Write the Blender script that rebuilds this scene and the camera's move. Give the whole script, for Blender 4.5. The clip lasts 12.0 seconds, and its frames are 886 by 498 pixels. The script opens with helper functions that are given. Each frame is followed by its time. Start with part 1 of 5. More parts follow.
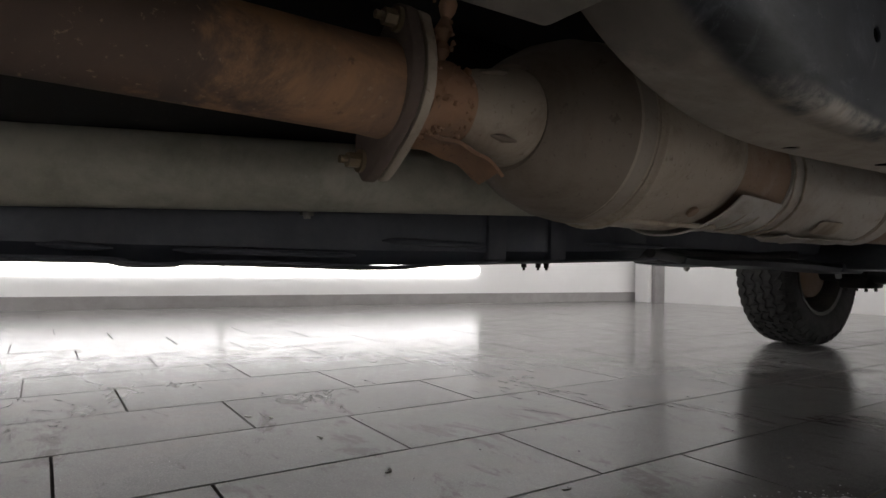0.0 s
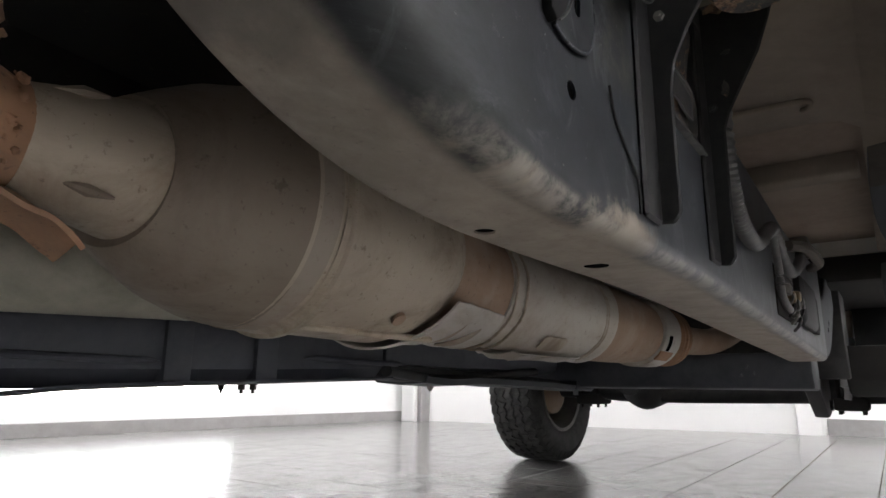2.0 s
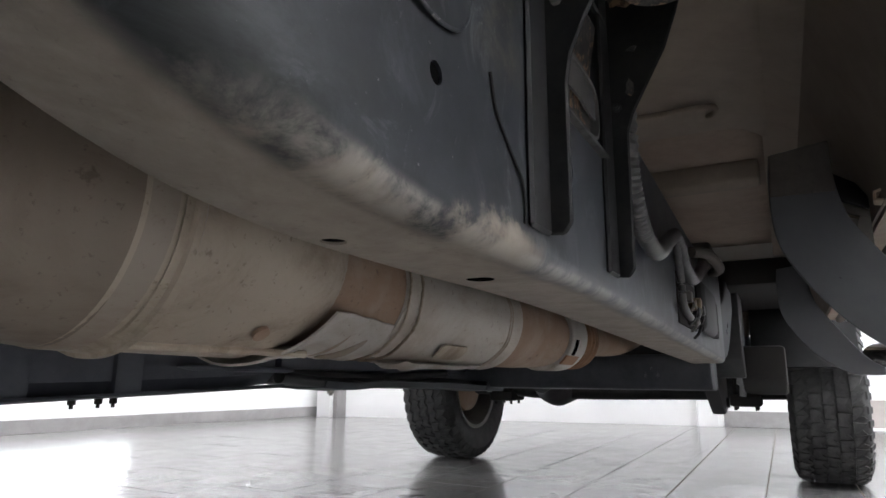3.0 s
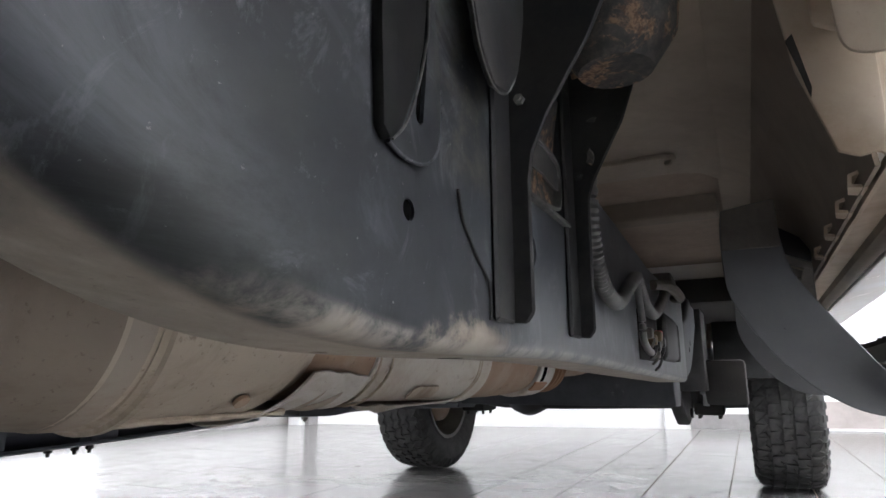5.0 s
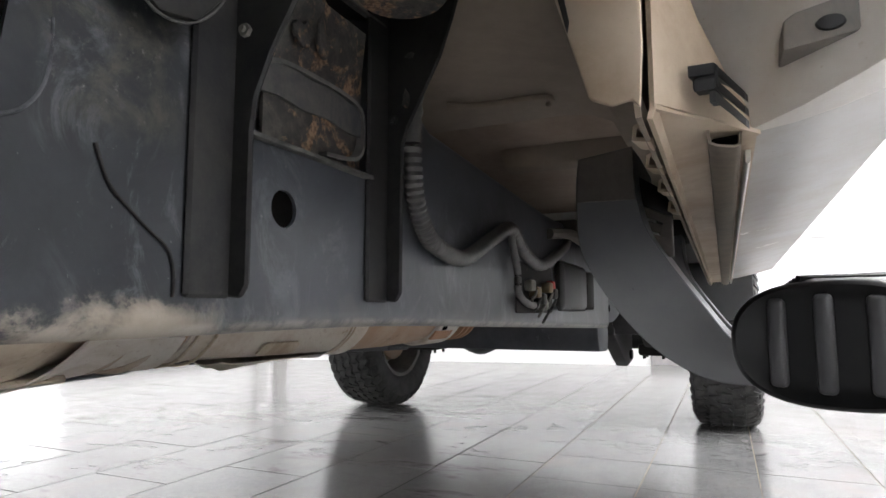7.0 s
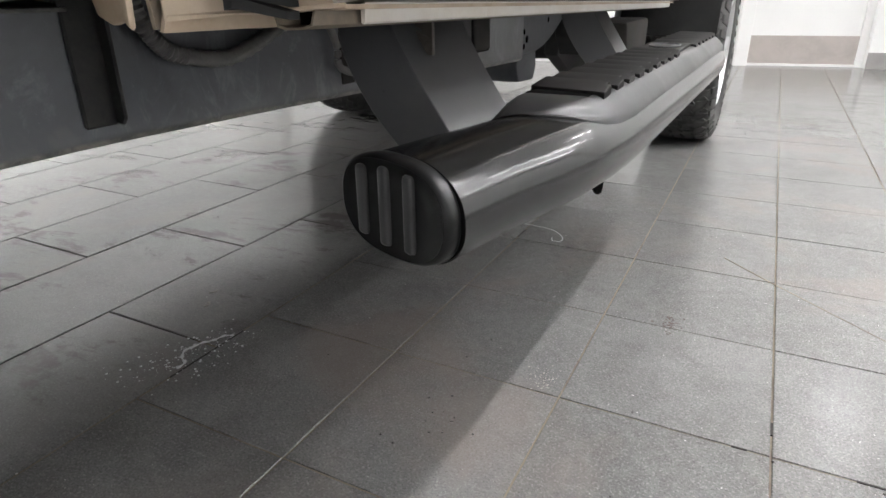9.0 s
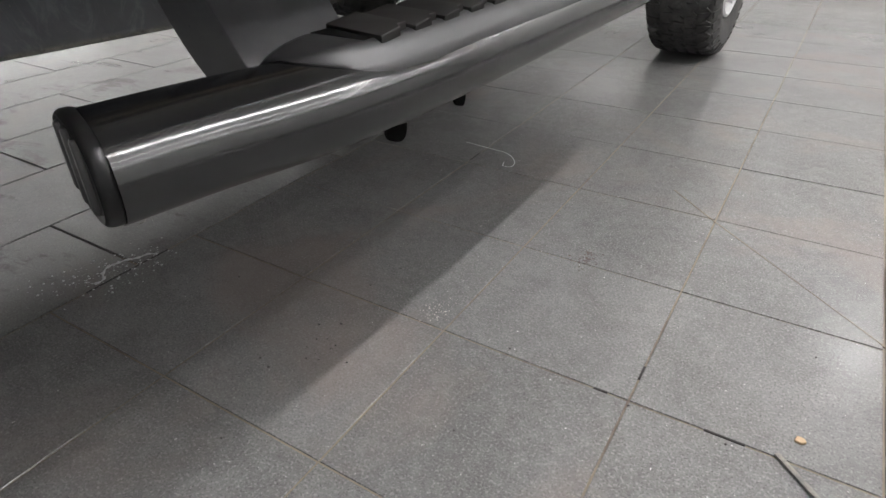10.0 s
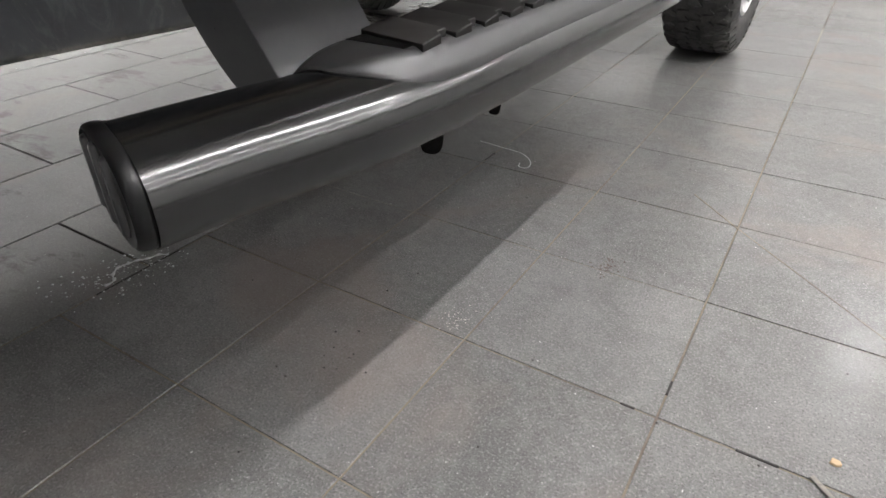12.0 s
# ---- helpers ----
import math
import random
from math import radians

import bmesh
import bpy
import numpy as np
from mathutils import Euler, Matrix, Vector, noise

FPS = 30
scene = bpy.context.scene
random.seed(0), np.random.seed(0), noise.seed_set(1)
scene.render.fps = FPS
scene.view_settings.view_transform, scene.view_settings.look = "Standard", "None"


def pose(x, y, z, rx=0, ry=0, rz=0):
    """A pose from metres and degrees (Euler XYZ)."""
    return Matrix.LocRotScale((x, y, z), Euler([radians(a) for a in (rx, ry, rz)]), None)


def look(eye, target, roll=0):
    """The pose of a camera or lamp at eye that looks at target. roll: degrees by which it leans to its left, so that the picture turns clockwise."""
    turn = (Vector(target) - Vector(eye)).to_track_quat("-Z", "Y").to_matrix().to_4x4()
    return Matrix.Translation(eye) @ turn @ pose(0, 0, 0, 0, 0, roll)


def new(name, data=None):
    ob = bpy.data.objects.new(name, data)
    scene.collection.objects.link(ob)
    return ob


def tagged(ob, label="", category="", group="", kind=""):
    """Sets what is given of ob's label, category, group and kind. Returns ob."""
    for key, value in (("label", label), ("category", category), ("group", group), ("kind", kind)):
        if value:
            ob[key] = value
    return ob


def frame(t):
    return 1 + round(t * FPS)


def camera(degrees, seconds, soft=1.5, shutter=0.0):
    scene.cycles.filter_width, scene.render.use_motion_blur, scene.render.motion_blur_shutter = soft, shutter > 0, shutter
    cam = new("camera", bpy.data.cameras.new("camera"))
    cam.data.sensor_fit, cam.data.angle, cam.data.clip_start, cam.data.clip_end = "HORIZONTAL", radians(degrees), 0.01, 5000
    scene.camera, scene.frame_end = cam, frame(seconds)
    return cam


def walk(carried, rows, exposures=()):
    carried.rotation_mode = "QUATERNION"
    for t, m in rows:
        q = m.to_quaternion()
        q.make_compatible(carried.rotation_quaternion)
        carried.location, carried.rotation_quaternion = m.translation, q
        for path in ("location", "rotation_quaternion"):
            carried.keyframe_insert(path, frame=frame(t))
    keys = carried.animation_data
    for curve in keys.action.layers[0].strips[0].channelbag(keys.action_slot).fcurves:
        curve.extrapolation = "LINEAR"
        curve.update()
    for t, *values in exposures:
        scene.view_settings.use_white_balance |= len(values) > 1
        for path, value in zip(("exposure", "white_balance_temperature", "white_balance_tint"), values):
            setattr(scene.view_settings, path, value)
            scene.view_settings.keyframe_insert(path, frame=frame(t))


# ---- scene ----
cam = camera(72.0, 12.0)
PATH = [
    (0, (0.753, 0.204, 0.37), (-0.916, 1.306, 0.417), 0.9),
    (0.5, (0.707, 0.219, 0.356), (-0.778, 1.533, 0.61), 0.9),
    (1, (0.685, 0.235, 0.38), (-0.709, 1.628, 0.722), 0.9),
    (1.5, (0.694, 0.306, 0.375), (-0.578, 1.792, 0.795), 0.7),
    (2, (0.695, 0.386, 0.375), (-0.454, 1.966, 0.808), 0.5),
    (2.5, (0.699, 0.448, 0.372), (-0.338, 2.102, 0.808), 0.4),
    (3, (0.694, 0.455, 0.399), (-0.248, 2.171, 0.81), 0.3),
    (3.2, (0.692, 0.437, 0.404), (-0.238, 2.158, 0.819), 0.2),
    (4.8, (0.699, 0.39, 0.451), (-0.165, 2.153, 0.833), 0.7),
    (5, (0.713, 0.42, 0.448), (-0.148, 2.177, 0.862), -0.4),
    (5.5, (0.745, 0.481, 0.447), (-0.094, 2.249, 0.861), -0.3),
    (6, (0.777, 0.509, 0.46), (-0.05, 2.282, 0.878), -0.6),
    (6.5, (0.82, 0.537, 0.467), (0.004, 2.324, 0.84), -0.7),
    (6.7, (0.824, 0.535, 0.469), (0.005, 2.334, 0.771), -0.6),
    (8.4, (0.975, 0.552, 0.539), (0.119, 2.32, 0.16), 0.4),
    (8.5, (0.99, 0.552, 0.546), (0.14, 2.302, 0.084), 0.2),
    (8.7, (1.025, 0.56, 0.555), (0.172, 2.269, -0.037), 0.3),
    (9, (1.105, 0.612, 0.593), (0.259, 2.247, -0.187), -0.6),
    (9.5, (1.279, 0.698, 0.647), (0.374, 2.225, -0.275), -0.8),
    (10, (1.308, 0.752, 0.624), (0.402, 2.195, -0.424), -0.9),
    (10.5, (1.273, 0.786, 0.627), (0.383, 2.226, -0.438), -0.7),
    (11, (1.256, 0.758, 0.661), (0.371, 2.202, -0.403), -0.6),
    (11.5, (1.25, 0.748, 0.684), (0.36, 2.186, -0.385), -0.1),
    (12, (1.26, 0.764, 0.631), (0.363, 2.195, -0.44), -0.1),
]
walk(cam, [(t, look(eye, target, roll)) for t, eye, target, roll in PATH],
     [(0.0, -0.7, 6650, 11), (0.5, -0.55, 6650, 11), (1.0, -0.1, 6600, 11), (1.5, 0.3, 6550, 10), (2.0, 0.4, 6450, 10), (3.0, 0.42, 6200, 10),
      (5.0, 0.72, 6150, 10), (6.5, 0.84, 6250, 10), (8.5, 0.26, 6600, 7), (9.0, 0.14, 6500, 8),
      (9.5, -0.02, 6550, 9), (10.0, -0.24, 6550, 9), (10.5, -0.34, 6550, 9), (11.0, -0.16, 6550, 9), (11.5, -0.06, 6600, 9), (12.0, -0.07, 6600, 9)])

# ---------- world ----------
world = bpy.data.worlds.new("world")
scene.world = world
world.use_nodes = True
world.node_tree.nodes["Background"].inputs["Color"].default_value = (0.6, 0.62, 0.65, 1)
world.node_tree.nodes["Background"].inputs["Strength"].default_value = 0.05


# ---------- materials ----------
class Mat:
    """A small node-material builder."""

    def __init__(self, name, rough=0.5, metal=0.0, spec=0.5):
        self.m = bpy.data.materials.new(name)
        self.m.use_nodes = True
        self.t = self.m.node_tree
        self.b = self.t.nodes["Principled BSDF"]
        self.b.inputs["Roughness"].default_value = rough
        self.b.inputs["Metallic"].default_value = metal
        self.b.inputs["Specular IOR Level"].default_value = spec
        self.co = self.t.nodes.new("ShaderNodeTexCoord").outputs["Object"]

    def n(self, kind, **vals):
        nd = self.t.nodes.new(kind)
        for k, v in vals.items():
            nd.inputs[k.replace("_", " ")].default_value = v
        return nd

    def l(self, a, b):
        self.t.links.new(a, b)

    def noise(self, scale, detail=6, rough=0.6, stretch=None, warp=0.0):
        co = self.co
        if stretch:
            mp = self.n("ShaderNodeMapping")
            mp.inputs["Scale"].default_value = stretch
            self.l(co, mp.inputs["Vector"])
            co = mp.outputs[0]
        nd = self.n("ShaderNodeTexNoise", Scale=scale, Detail=detail, Roughness=rough, Distortion=warp)
        self.l(co, nd.inputs["Vector"])
        return nd.outputs["Fac"]

    def ramp(self, fac, lo, hi):
        mr = self.n("ShaderNodeMapRange")
        mr.inputs["From Min"].default_value, mr.inputs["From Max"].default_value = lo, hi
        mr.interpolation_type = "SMOOTHSTEP"
        self.l(fac, mr.inputs["Value"])
        return mr.outputs[0]

    def math(self, op, a, b):
        nd = self.t.nodes.new("ShaderNodeMath")
        nd.operation = op
        for i, v in enumerate((a, b)):
            if isinstance(v, (int, float)):
                nd.inputs[i].default_value = v
            else:
                self.l(v, nd.inputs[i])
        return nd.outputs[0]

    def mix(self, fac, a, b):
        nd = self.t.nodes.new("ShaderNodeMix")
        nd.data_type = "RGBA"
        if isinstance(fac, (int, float)):
            nd.inputs[0].default_value = fac
        else:
            self.l(fac, nd.inputs[0])
        for i, c in ((6, a), (7, b)):
            if isinstance(c, tuple):
                nd.inputs[i].default_value = (*c, 1)
            else:
                self.l(c, nd.inputs[i])
        return nd.outputs[2]

    def axis(self, which):
        sp = self.t.nodes.new("ShaderNodeSeparateXYZ")
        self.l(self.co, sp.inputs[0])
        return sp.outputs[which]

    def color(self, c):
        if isinstance(c, tuple):
            self.b.inputs["Base Color"].default_value = (*c, 1)
        else:
            self.l(c, self.b.inputs["Base Color"])
        return self

    def rough(self, fac, lo, hi):
        mr = self.n("ShaderNodeMapRange")
        mr.inputs["To Min"].default_value, mr.inputs["To Max"].default_value = lo, hi
        self.l(fac, mr.inputs["Value"])
        self.l(mr.outputs[0], self.b.inputs["Roughness"])
        return self

    def bump(self, fac, strength, dist=0.002):
        bp = self.n("ShaderNodeBump", Strength=strength, Distance=dist)
        self.l(fac, bp.inputs["Height"])
        self.l(bp.outputs[0], self.b.inputs["Normal"])
        return self


def speckled(name, base, dark, spots, rough, metal=0.0, scale=14, spot_scale=120, bump=0.3, spec=0.5):
    """Paint or metal with broad stains and fine spots."""
    a = Mat(name, rough, metal, spec)
    broad, fine = a.noise(scale, 8, 0.65, warp=0.4), a.noise(spot_scale, 4, 0.6)
    c = a.mix(a.ramp(broad, 0.35, 0.68), base, dark)
    c = a.mix(a.ramp(fine, 0.62, 0.74), c, spots)
    a.color(c).rough(broad, rough * 0.8, min(1, rough * 1.25)).bump(fine, bump, 0.0006)
    return a.m


def floor_mat():
    a = Mat("floor_tile", 0.25, 0.0, 0.5)
    oi = a.t.nodes.new("ShaderNodeObjectInfo")
    rnd = oi.outputs["Random"]
    ge = a.t.nodes.new("ShaderNodeNewGeometry")
    a.co = ge.outputs["Position"]
    broad, soft = a.noise(1.6, 6, 0.6, warp=0.5), a.noise(9, 4, 0.55, warp=0.4)
    fine, grit, dots = a.noise(250, 4, 0.75), a.noise(330, 4, 0.75), a.noise(150, 2, 0.6)
    c = a.mix(a.ramp(broad, 0.3, 0.7), (0.205, 0.203, 0.199), (0.165, 0.164, 0.161))
    c = a.mix(a.math("MULTIPLY", rnd, 0.62), c, (0.125, 0.124, 0.122))
    c = a.mix(a.math("MULTIPLY", a.ramp(soft, 0.35, 0.75), 0.35), c, (0.125, 0.121, 0.116))
    cloud = a.noise(55, 6, 0.7, warp=0.5)
    c = a.mix(a.math("MULTIPLY", a.ramp(cloud, 0.38, 0.66), 0.42), c, (0.235, 0.232, 0.227))
    drift = a.noise(5.5, 9, 0.68, warp=1.1)
    c = a.mix(a.math("MULTIPLY", a.ramp(drift, 0.42, 0.66), 0.45), c, (0.115, 0.113, 0.111))
    c = a.mix(a.math("MULTIPLY", a.ramp(fine, 0.50, 0.66), 0.50), c, (0.38, 0.376, 0.366))
    c = a.mix(a.math("MULTIPLY", a.ramp(grit, 0.51, 0.66), 0.66), c, (0.058, 0.056, 0.054))
    c = a.mix(a.math("MULTIPLY", a.ramp(dots, 0.725, 0.75), 0.9), c, (0.62, 0.61, 0.60))
    pink = a.noise(2.3, 5, 0.6, warp=0.8)
    c = a.mix(a.math("MULTIPLY", a.ramp(pink, 0.50, 0.68), 0.45), c, (0.225, 0.185, 0.165))
    # scuffed, worn tiles in the vehicle's lane
    lane = a.math("SUBTRACT", 1.0, a.ramp(a.axis(0), 0.22, 0.32))
    smear = a.noise(2.6, 8, 0.72, (0.8, 1.6, 1), 0.6)
    streak = a.noise(16, 8, 0.75, (0.35, 1.3, 1), 0.5)
    worn = a.math("MULTIPLY", a.ramp(a.math("ADD", a.math("MULTIPLY", smear, 0.72), a.math("MULTIPLY", streak, 0.28)), 0.532, 0.594), lane)
    c = a.mix(a.math("MULTIPLY", lane, 0.3), c, (0.32, 0.315, 0.305))
    c = a.mix(a.math("MULTIPLY", worn, 0.62), c, (0.085, 0.075, 0.068))
    a.color(c)
    r = a.math("ADD", a.math("MULTIPLY", soft, 0.14), 0.13)
    a.l(r, a.b.inputs["Roughness"])
    a.bump(fine, 0.06, 0.0005)
    return a.m


def rail_mat():
    a = Mat("frame_paint", 0.4, 0.0, 0.6)
    broad, mid, fine = a.noise(6, 8, 0.65, warp=0.8), a.noise(30, 9, 0.7, warp=0.4), a.noise(170, 4, 0.7)
    # front stretch darkened: shade under the fender is put into the paint colour
    front_shade = a.math("MULTIPLY", a.ramp(a.axis(1), 0.90, 0.74), 0.9)
    c = a.mix(a.ramp(broad, 0.35, 0.65), a.mix(front_shade, (0.042, 0.047, 0.055), (0.010, 0.0115, 0.014)), a.mix(front_shade, (0.072, 0.079, 0.091), (0.020, 0.0225, 0.0265)))
    cloud = a.noise(9, 9, 0.7, (1.0, 0.8, 1.0), 0.9)
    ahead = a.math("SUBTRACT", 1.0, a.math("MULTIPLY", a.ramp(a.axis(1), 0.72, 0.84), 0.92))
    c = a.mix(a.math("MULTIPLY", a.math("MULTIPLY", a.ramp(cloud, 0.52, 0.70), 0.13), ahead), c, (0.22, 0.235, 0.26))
    stain = a.noise(11, 10, 0.72, warp=1.4)
    c = a.mix(a.math("MULTIPLY", a.math("MULTIPLY", a.ramp(stain, 0.535, 0.60), 0.22), ahead), c, (0.17, 0.178, 0.19))
    c = a.mix(a.math("MULTIPLY", a.math("MULTIPLY", a.ramp(stain, 0.60, 0.65), 0.26), ahead), c, (0.30, 0.305, 0.31))
    swept = a.math("ADD", a.axis(2), a.math("MULTIPLY", a.math("MINIMUM", a.math("SUBTRACT", a.axis(1), 0.62), 0.0), 0.85))
    band = a.math("MULTIPLY", a.math("MULTIPLY", a.ramp(swept, 0.500, 0.445), a.ramp(a.axis(1), 0.72, 0.60)), a.ramp(swept, 0.355, 0.375))
    crust = a.math("MULTIPLY", band, a.ramp(a.noise(15, 10, 0.75, (1.0, 0.8, 1.2), 0.8), 0.32, 0.62))
    c = a.mix(a.math("MULTIPLY", crust, 0.36), c, (0.140, 0.150, 0.166))
    scuff = a.noise(40, 10, 0.8, (1.0, 1.0, 0.9), 0.7)
    c = a.mix(a.math("MULTIPLY", a.math("MULTIPLY", a.ramp(scuff, 0.60, 0.70), 0.18), ahead), c, (0.32, 0.327, 0.335))
    c = a.mix(a.math("MULTIPLY", a.ramp(fine, 0.67, 0.72), 0.30), c, (0.36, 0.36, 0.35))
    # chalky film with runs, thickest beside the brackets
    film = a.math("MULTIPLY", a.ramp(a.axis(1), 0.685, 0.74), a.ramp(a.axis(2), 0.64, 0.57))
    runs = a.noise(16, 10, 0.75, (1.0, 1.3, 0.75), 1.1)
    c = a.mix(a.math("MULTIPLY", a.math("MULTIPLY", film, a.ramp(runs, 0.50, 0.66)), 0.28), c, (0.25, 0.258, 0.275))
    halo = a.math("MULTIPLY", a.math("MULTIPLY", a.ramp(a.axis(1), 0.684, 0.696), a.ramp(a.axis(1), 0.735, 0.705)), a.ramp(a.axis(2), 0.540, 0.556))
    c = a.mix(a.math("MULTIPLY", a.math("MULTIPLY", halo, a.ramp(stain, 0.44, 0.58)), 0.42), c, (0.20, 0.208, 0.222))
    green = a.noise(4, 5, 0.6)
    c = a.mix(a.math("MULTIPLY", a.ramp(green, 0.50, 0.68), 0.5), c, (0.038, 0.040, 0.034))
    # mossy grime caught round the brackets
    spot = a.math("MULTIPLY", a.math("MULTIPLY", a.ramp(a.axis(1), 0.675, 0.70), a.ramp(a.axis(1), 0.775, 0.745)), a.ramp(a.axis(2), 0.545, 0.575))
    moss = a.math("MULTIPLY", spot, a.ramp(a.math("ADD", a.math("MULTIPLY", mid, 0.6), a.math("MULTIPLY", cloud, 0.4)), 0.44, 0.60))
    c = a.mix(a.math("MULTIPLY", moss, 0.75), c, (0.092, 0.086, 0.066))
    c = a.mix(a.math("MULTIPLY", a.math("MULTIPLY", spot, a.ramp(fine, 0.57, 0.68)), 0.25), c, (0.16, 0.155, 0.135))
    # mud on the underside, thinning out upwards in ragged patches
    side = a.math("ABSOLUTE", a.axis(0), 0)
    z, wave = a.axis(2), a.noise(13, 6, 0.6, warp=0.4)
    edge = a.math("ADD", z, a.math("MULTIPLY", a.math("SUBTRACT", wave, 0.5), 0.10))
    low = a.ramp(edge, 0.480, 0.460)
    roll = a.math("MULTIPLY", a.ramp(a.axis(1), 0.70, 0.54), 0.010)
    flank = a.math("ADD", a.math("ADD", side, roll), a.math("MULTIPLY", a.math("SUBTRACT", wave, 0.5), 0.020))
    under = a.math("SUBTRACT", 1.0, a.ramp(flank, 0.554, 0.570))
    under = a.math("MULTIPLY", under, a.math("MAXIMUM", a.ramp(a.axis(2), 0.492, 0.478), a.ramp(a.axis(1), 0.70, 0.66)))
    rim = a.math("MULTIPLY", a.ramp(side, 0.556, 0.566), a.math("SUBTRACT", 1.0, a.ramp(side, 0.5735, 0.5757)))
    mud = a.math("MULTIPLY", low, a.ramp(a.math("ADD", fine, a.math("MULTIPLY", low, 0.45)), 0.45, 0.72))
    mud = a.math("MAXIMUM", a.math("MULTIPLY", mud, ahead), under)
    tan = a.mix(a.ramp(mid, 0.35, 0.7), (0.43, 0.372, 0.305), (0.335, 0.285, 0.232))
    tan = a.mix(a.math("MULTIPLY", a.ramp(fine, 0.60, 0.72), 0.5), tan, (0.20, 0.165, 0.14))
    # front mud turned darker grey-brown, its shade put into the colour
    bare = a.math("MULTIPLY", a.ramp(a.axis(1), 0.66, 0.48), a.ramp(broad, 0.25, 0.5))
    tan = a.mix(a.math("MULTIPLY", bare, 0.75), tan, (0.132, 0.122, 0.105))
    c = a.mix(a.math("MULTIPLY", mud, 0.95), c, tan)
    c = a.mix(a.math("MULTIPLY", a.math("MULTIPLY", rim, a.math("MULTIPLY", a.ramp(z, 0.486, 0.470), a.ramp(mid, 0.38, 0.60))), 0.6), c, (0.40, 0.365, 0.32))
    a.color(c)
    gloss = a.math("ADD", a.math("ADD", a.math("MULTIPLY", mid, 0.12), 0.28), a.math("MULTIPLY", ahead, 0.20))
    a.l(a.math("ADD", gloss, a.math("MULTIPLY", mud, 0.45)), a.b.inputs["Roughness"])
    a.l(a.math("SUBTRACT", 0.85, a.math("MULTIPLY", front_shade, 0.55)), a.b.inputs["Specular IOR Level"])
    a.bump(mid, 0.07, 0.0010)
    return a.m


def exhaust_mat(name, base, brown, pit, metal=0.2, rough=0.5, dimple=0.0):
    """Dirty heat-stained steel with rust clouds, pits and run marks."""
    a = Mat(name, rough, metal, 0.5)
    cloud, mid, fine = a.noise(7, 9, 0.7, warp=0.9), a.noise(45, 8, 0.7), a.noise(170, 4, 0.65)
    run = a.noise(20, 7, 0.7, (1.0, 0.25, 1.0), 0.4)
    c = a.mix(a.ramp(cloud, 0.40, 0.66), base, brown)
    c = a.mix(a.math("MULTIPLY", a.ramp(run, 0.52, 0.70), 0.45), c, brown)
    c = a.mix(a.math("MULTIPLY", a.ramp(mid, 0.615, 0.70), 0.55), c, pit)
    c = a.mix(a.math("MULTIPLY", a.ramp(fine, 0.61, 0.70), 0.45), c, pit)
    a.color(c).rough(cloud, rough * 0.8, min(1, rough * 1.4))
    h = mid
    if dimple:
        v = a.n("ShaderNodeTexVoronoi", Scale=dimple)
        a.l(a.co, v.inputs["Vector"])
        h = a.math("ADD", a.math("MULTIPLY", mid, 0.5), v.outputs["Distance"])
    a.bump(h, 0.35, 0.0009)
    return a.m


def dusty(name, base, dust, cover, rough, scale=9, spec=0.5, bump=0.15):
    """Paint or plastic under an uneven coat of dust."""
    a = Mat(name, rough, 0.0, spec)
    broad, mid, fine = a.noise(scale, 8, 0.65, warp=0.7), a.noise(scale * 6, 8, 0.7), a.noise(220, 3, 0.6)
    f = a.math("MULTIPLY", a.ramp(a.math("ADD", a.math("MULTIPLY", broad, 0.7), a.math("MULTIPLY", mid, 0.3)), 0.36, 0.62), cover)
    c = a.mix(f, base, dust)
    c = a.mix(a.math("MULTIPLY", a.ramp(fine, 0.64, 0.75), 0.4), c, dust)
    a.color(c).rough(broad, rough * 0.75, min(1, rough * 1.3)).bump(mid, bump, 0.0008)
    return a.m


def glow(name, color, strength):
    m = bpy.data.materials.new(name)
    m.use_nodes = True
    b = m.node_tree.nodes["Principled BSDF"]
    b.inputs["Emission Color"].default_value = (*color, 1)
    b.inputs["Emission Strength"].default_value = strength
    return m


M_TILE = floor_mat()
def grout_mat():
    a = Mat("grout", 0.95, 0.0, 0.05)
    broad, fine = a.noise(3, 6, 0.7), a.noise(90, 4, 0.6)
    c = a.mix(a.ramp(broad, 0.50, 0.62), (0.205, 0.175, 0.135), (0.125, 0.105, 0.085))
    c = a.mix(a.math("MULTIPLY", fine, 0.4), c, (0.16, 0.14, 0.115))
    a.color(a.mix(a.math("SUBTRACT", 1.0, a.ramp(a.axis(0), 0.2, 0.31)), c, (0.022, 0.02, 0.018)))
    return a.m


M_GROUT = grout_mat()
M_WALL = speckled("wall_paint", (0.80, 0.80, 0.79), (0.77, 0.77, 0.76), (0.74, 0.74, 0.73), 0.6, scale=1.5, spot_scale=60, bump=0.08)
M_SKIRT = speckled("skirting_tile", (0.30, 0.29, 0.285), (0.25, 0.24, 0.235), (0.36, 0.35, 0.34), 0.4, scale=6)
M_FRONT_WALL = speckled("grey_wall_paint", (0.66, 0.66, 0.66), (0.61, 0.61, 0.61), (0.7, 0.7, 0.7), 0.7, scale=1.5, bump=0.05)
M_SKIRT_TAN = speckled("skirting_tan", (0.44, 0.40, 0.375), (0.38, 0.345, 0.32), (0.5, 0.46, 0.43), 0.35, scale=6)
M_CEIL = speckled("ceiling_paint", (0.78, 0.78, 0.77), (0.75, 0.75, 0.74), (0.72, 0.72, 0.71), 0.8, scale=1.5, bump=0.05)
M_TUBE = glow("lamp_glow", (0.995, 0.978, 1.0), 148.0)
M_TUBE_BRIGHT = glow("main_lamp_glow", (0.995, 0.978, 1.0), 205.0)
M_PANEL = glow("panel_glow", (0.985, 0.985, 1.0), 9.5)
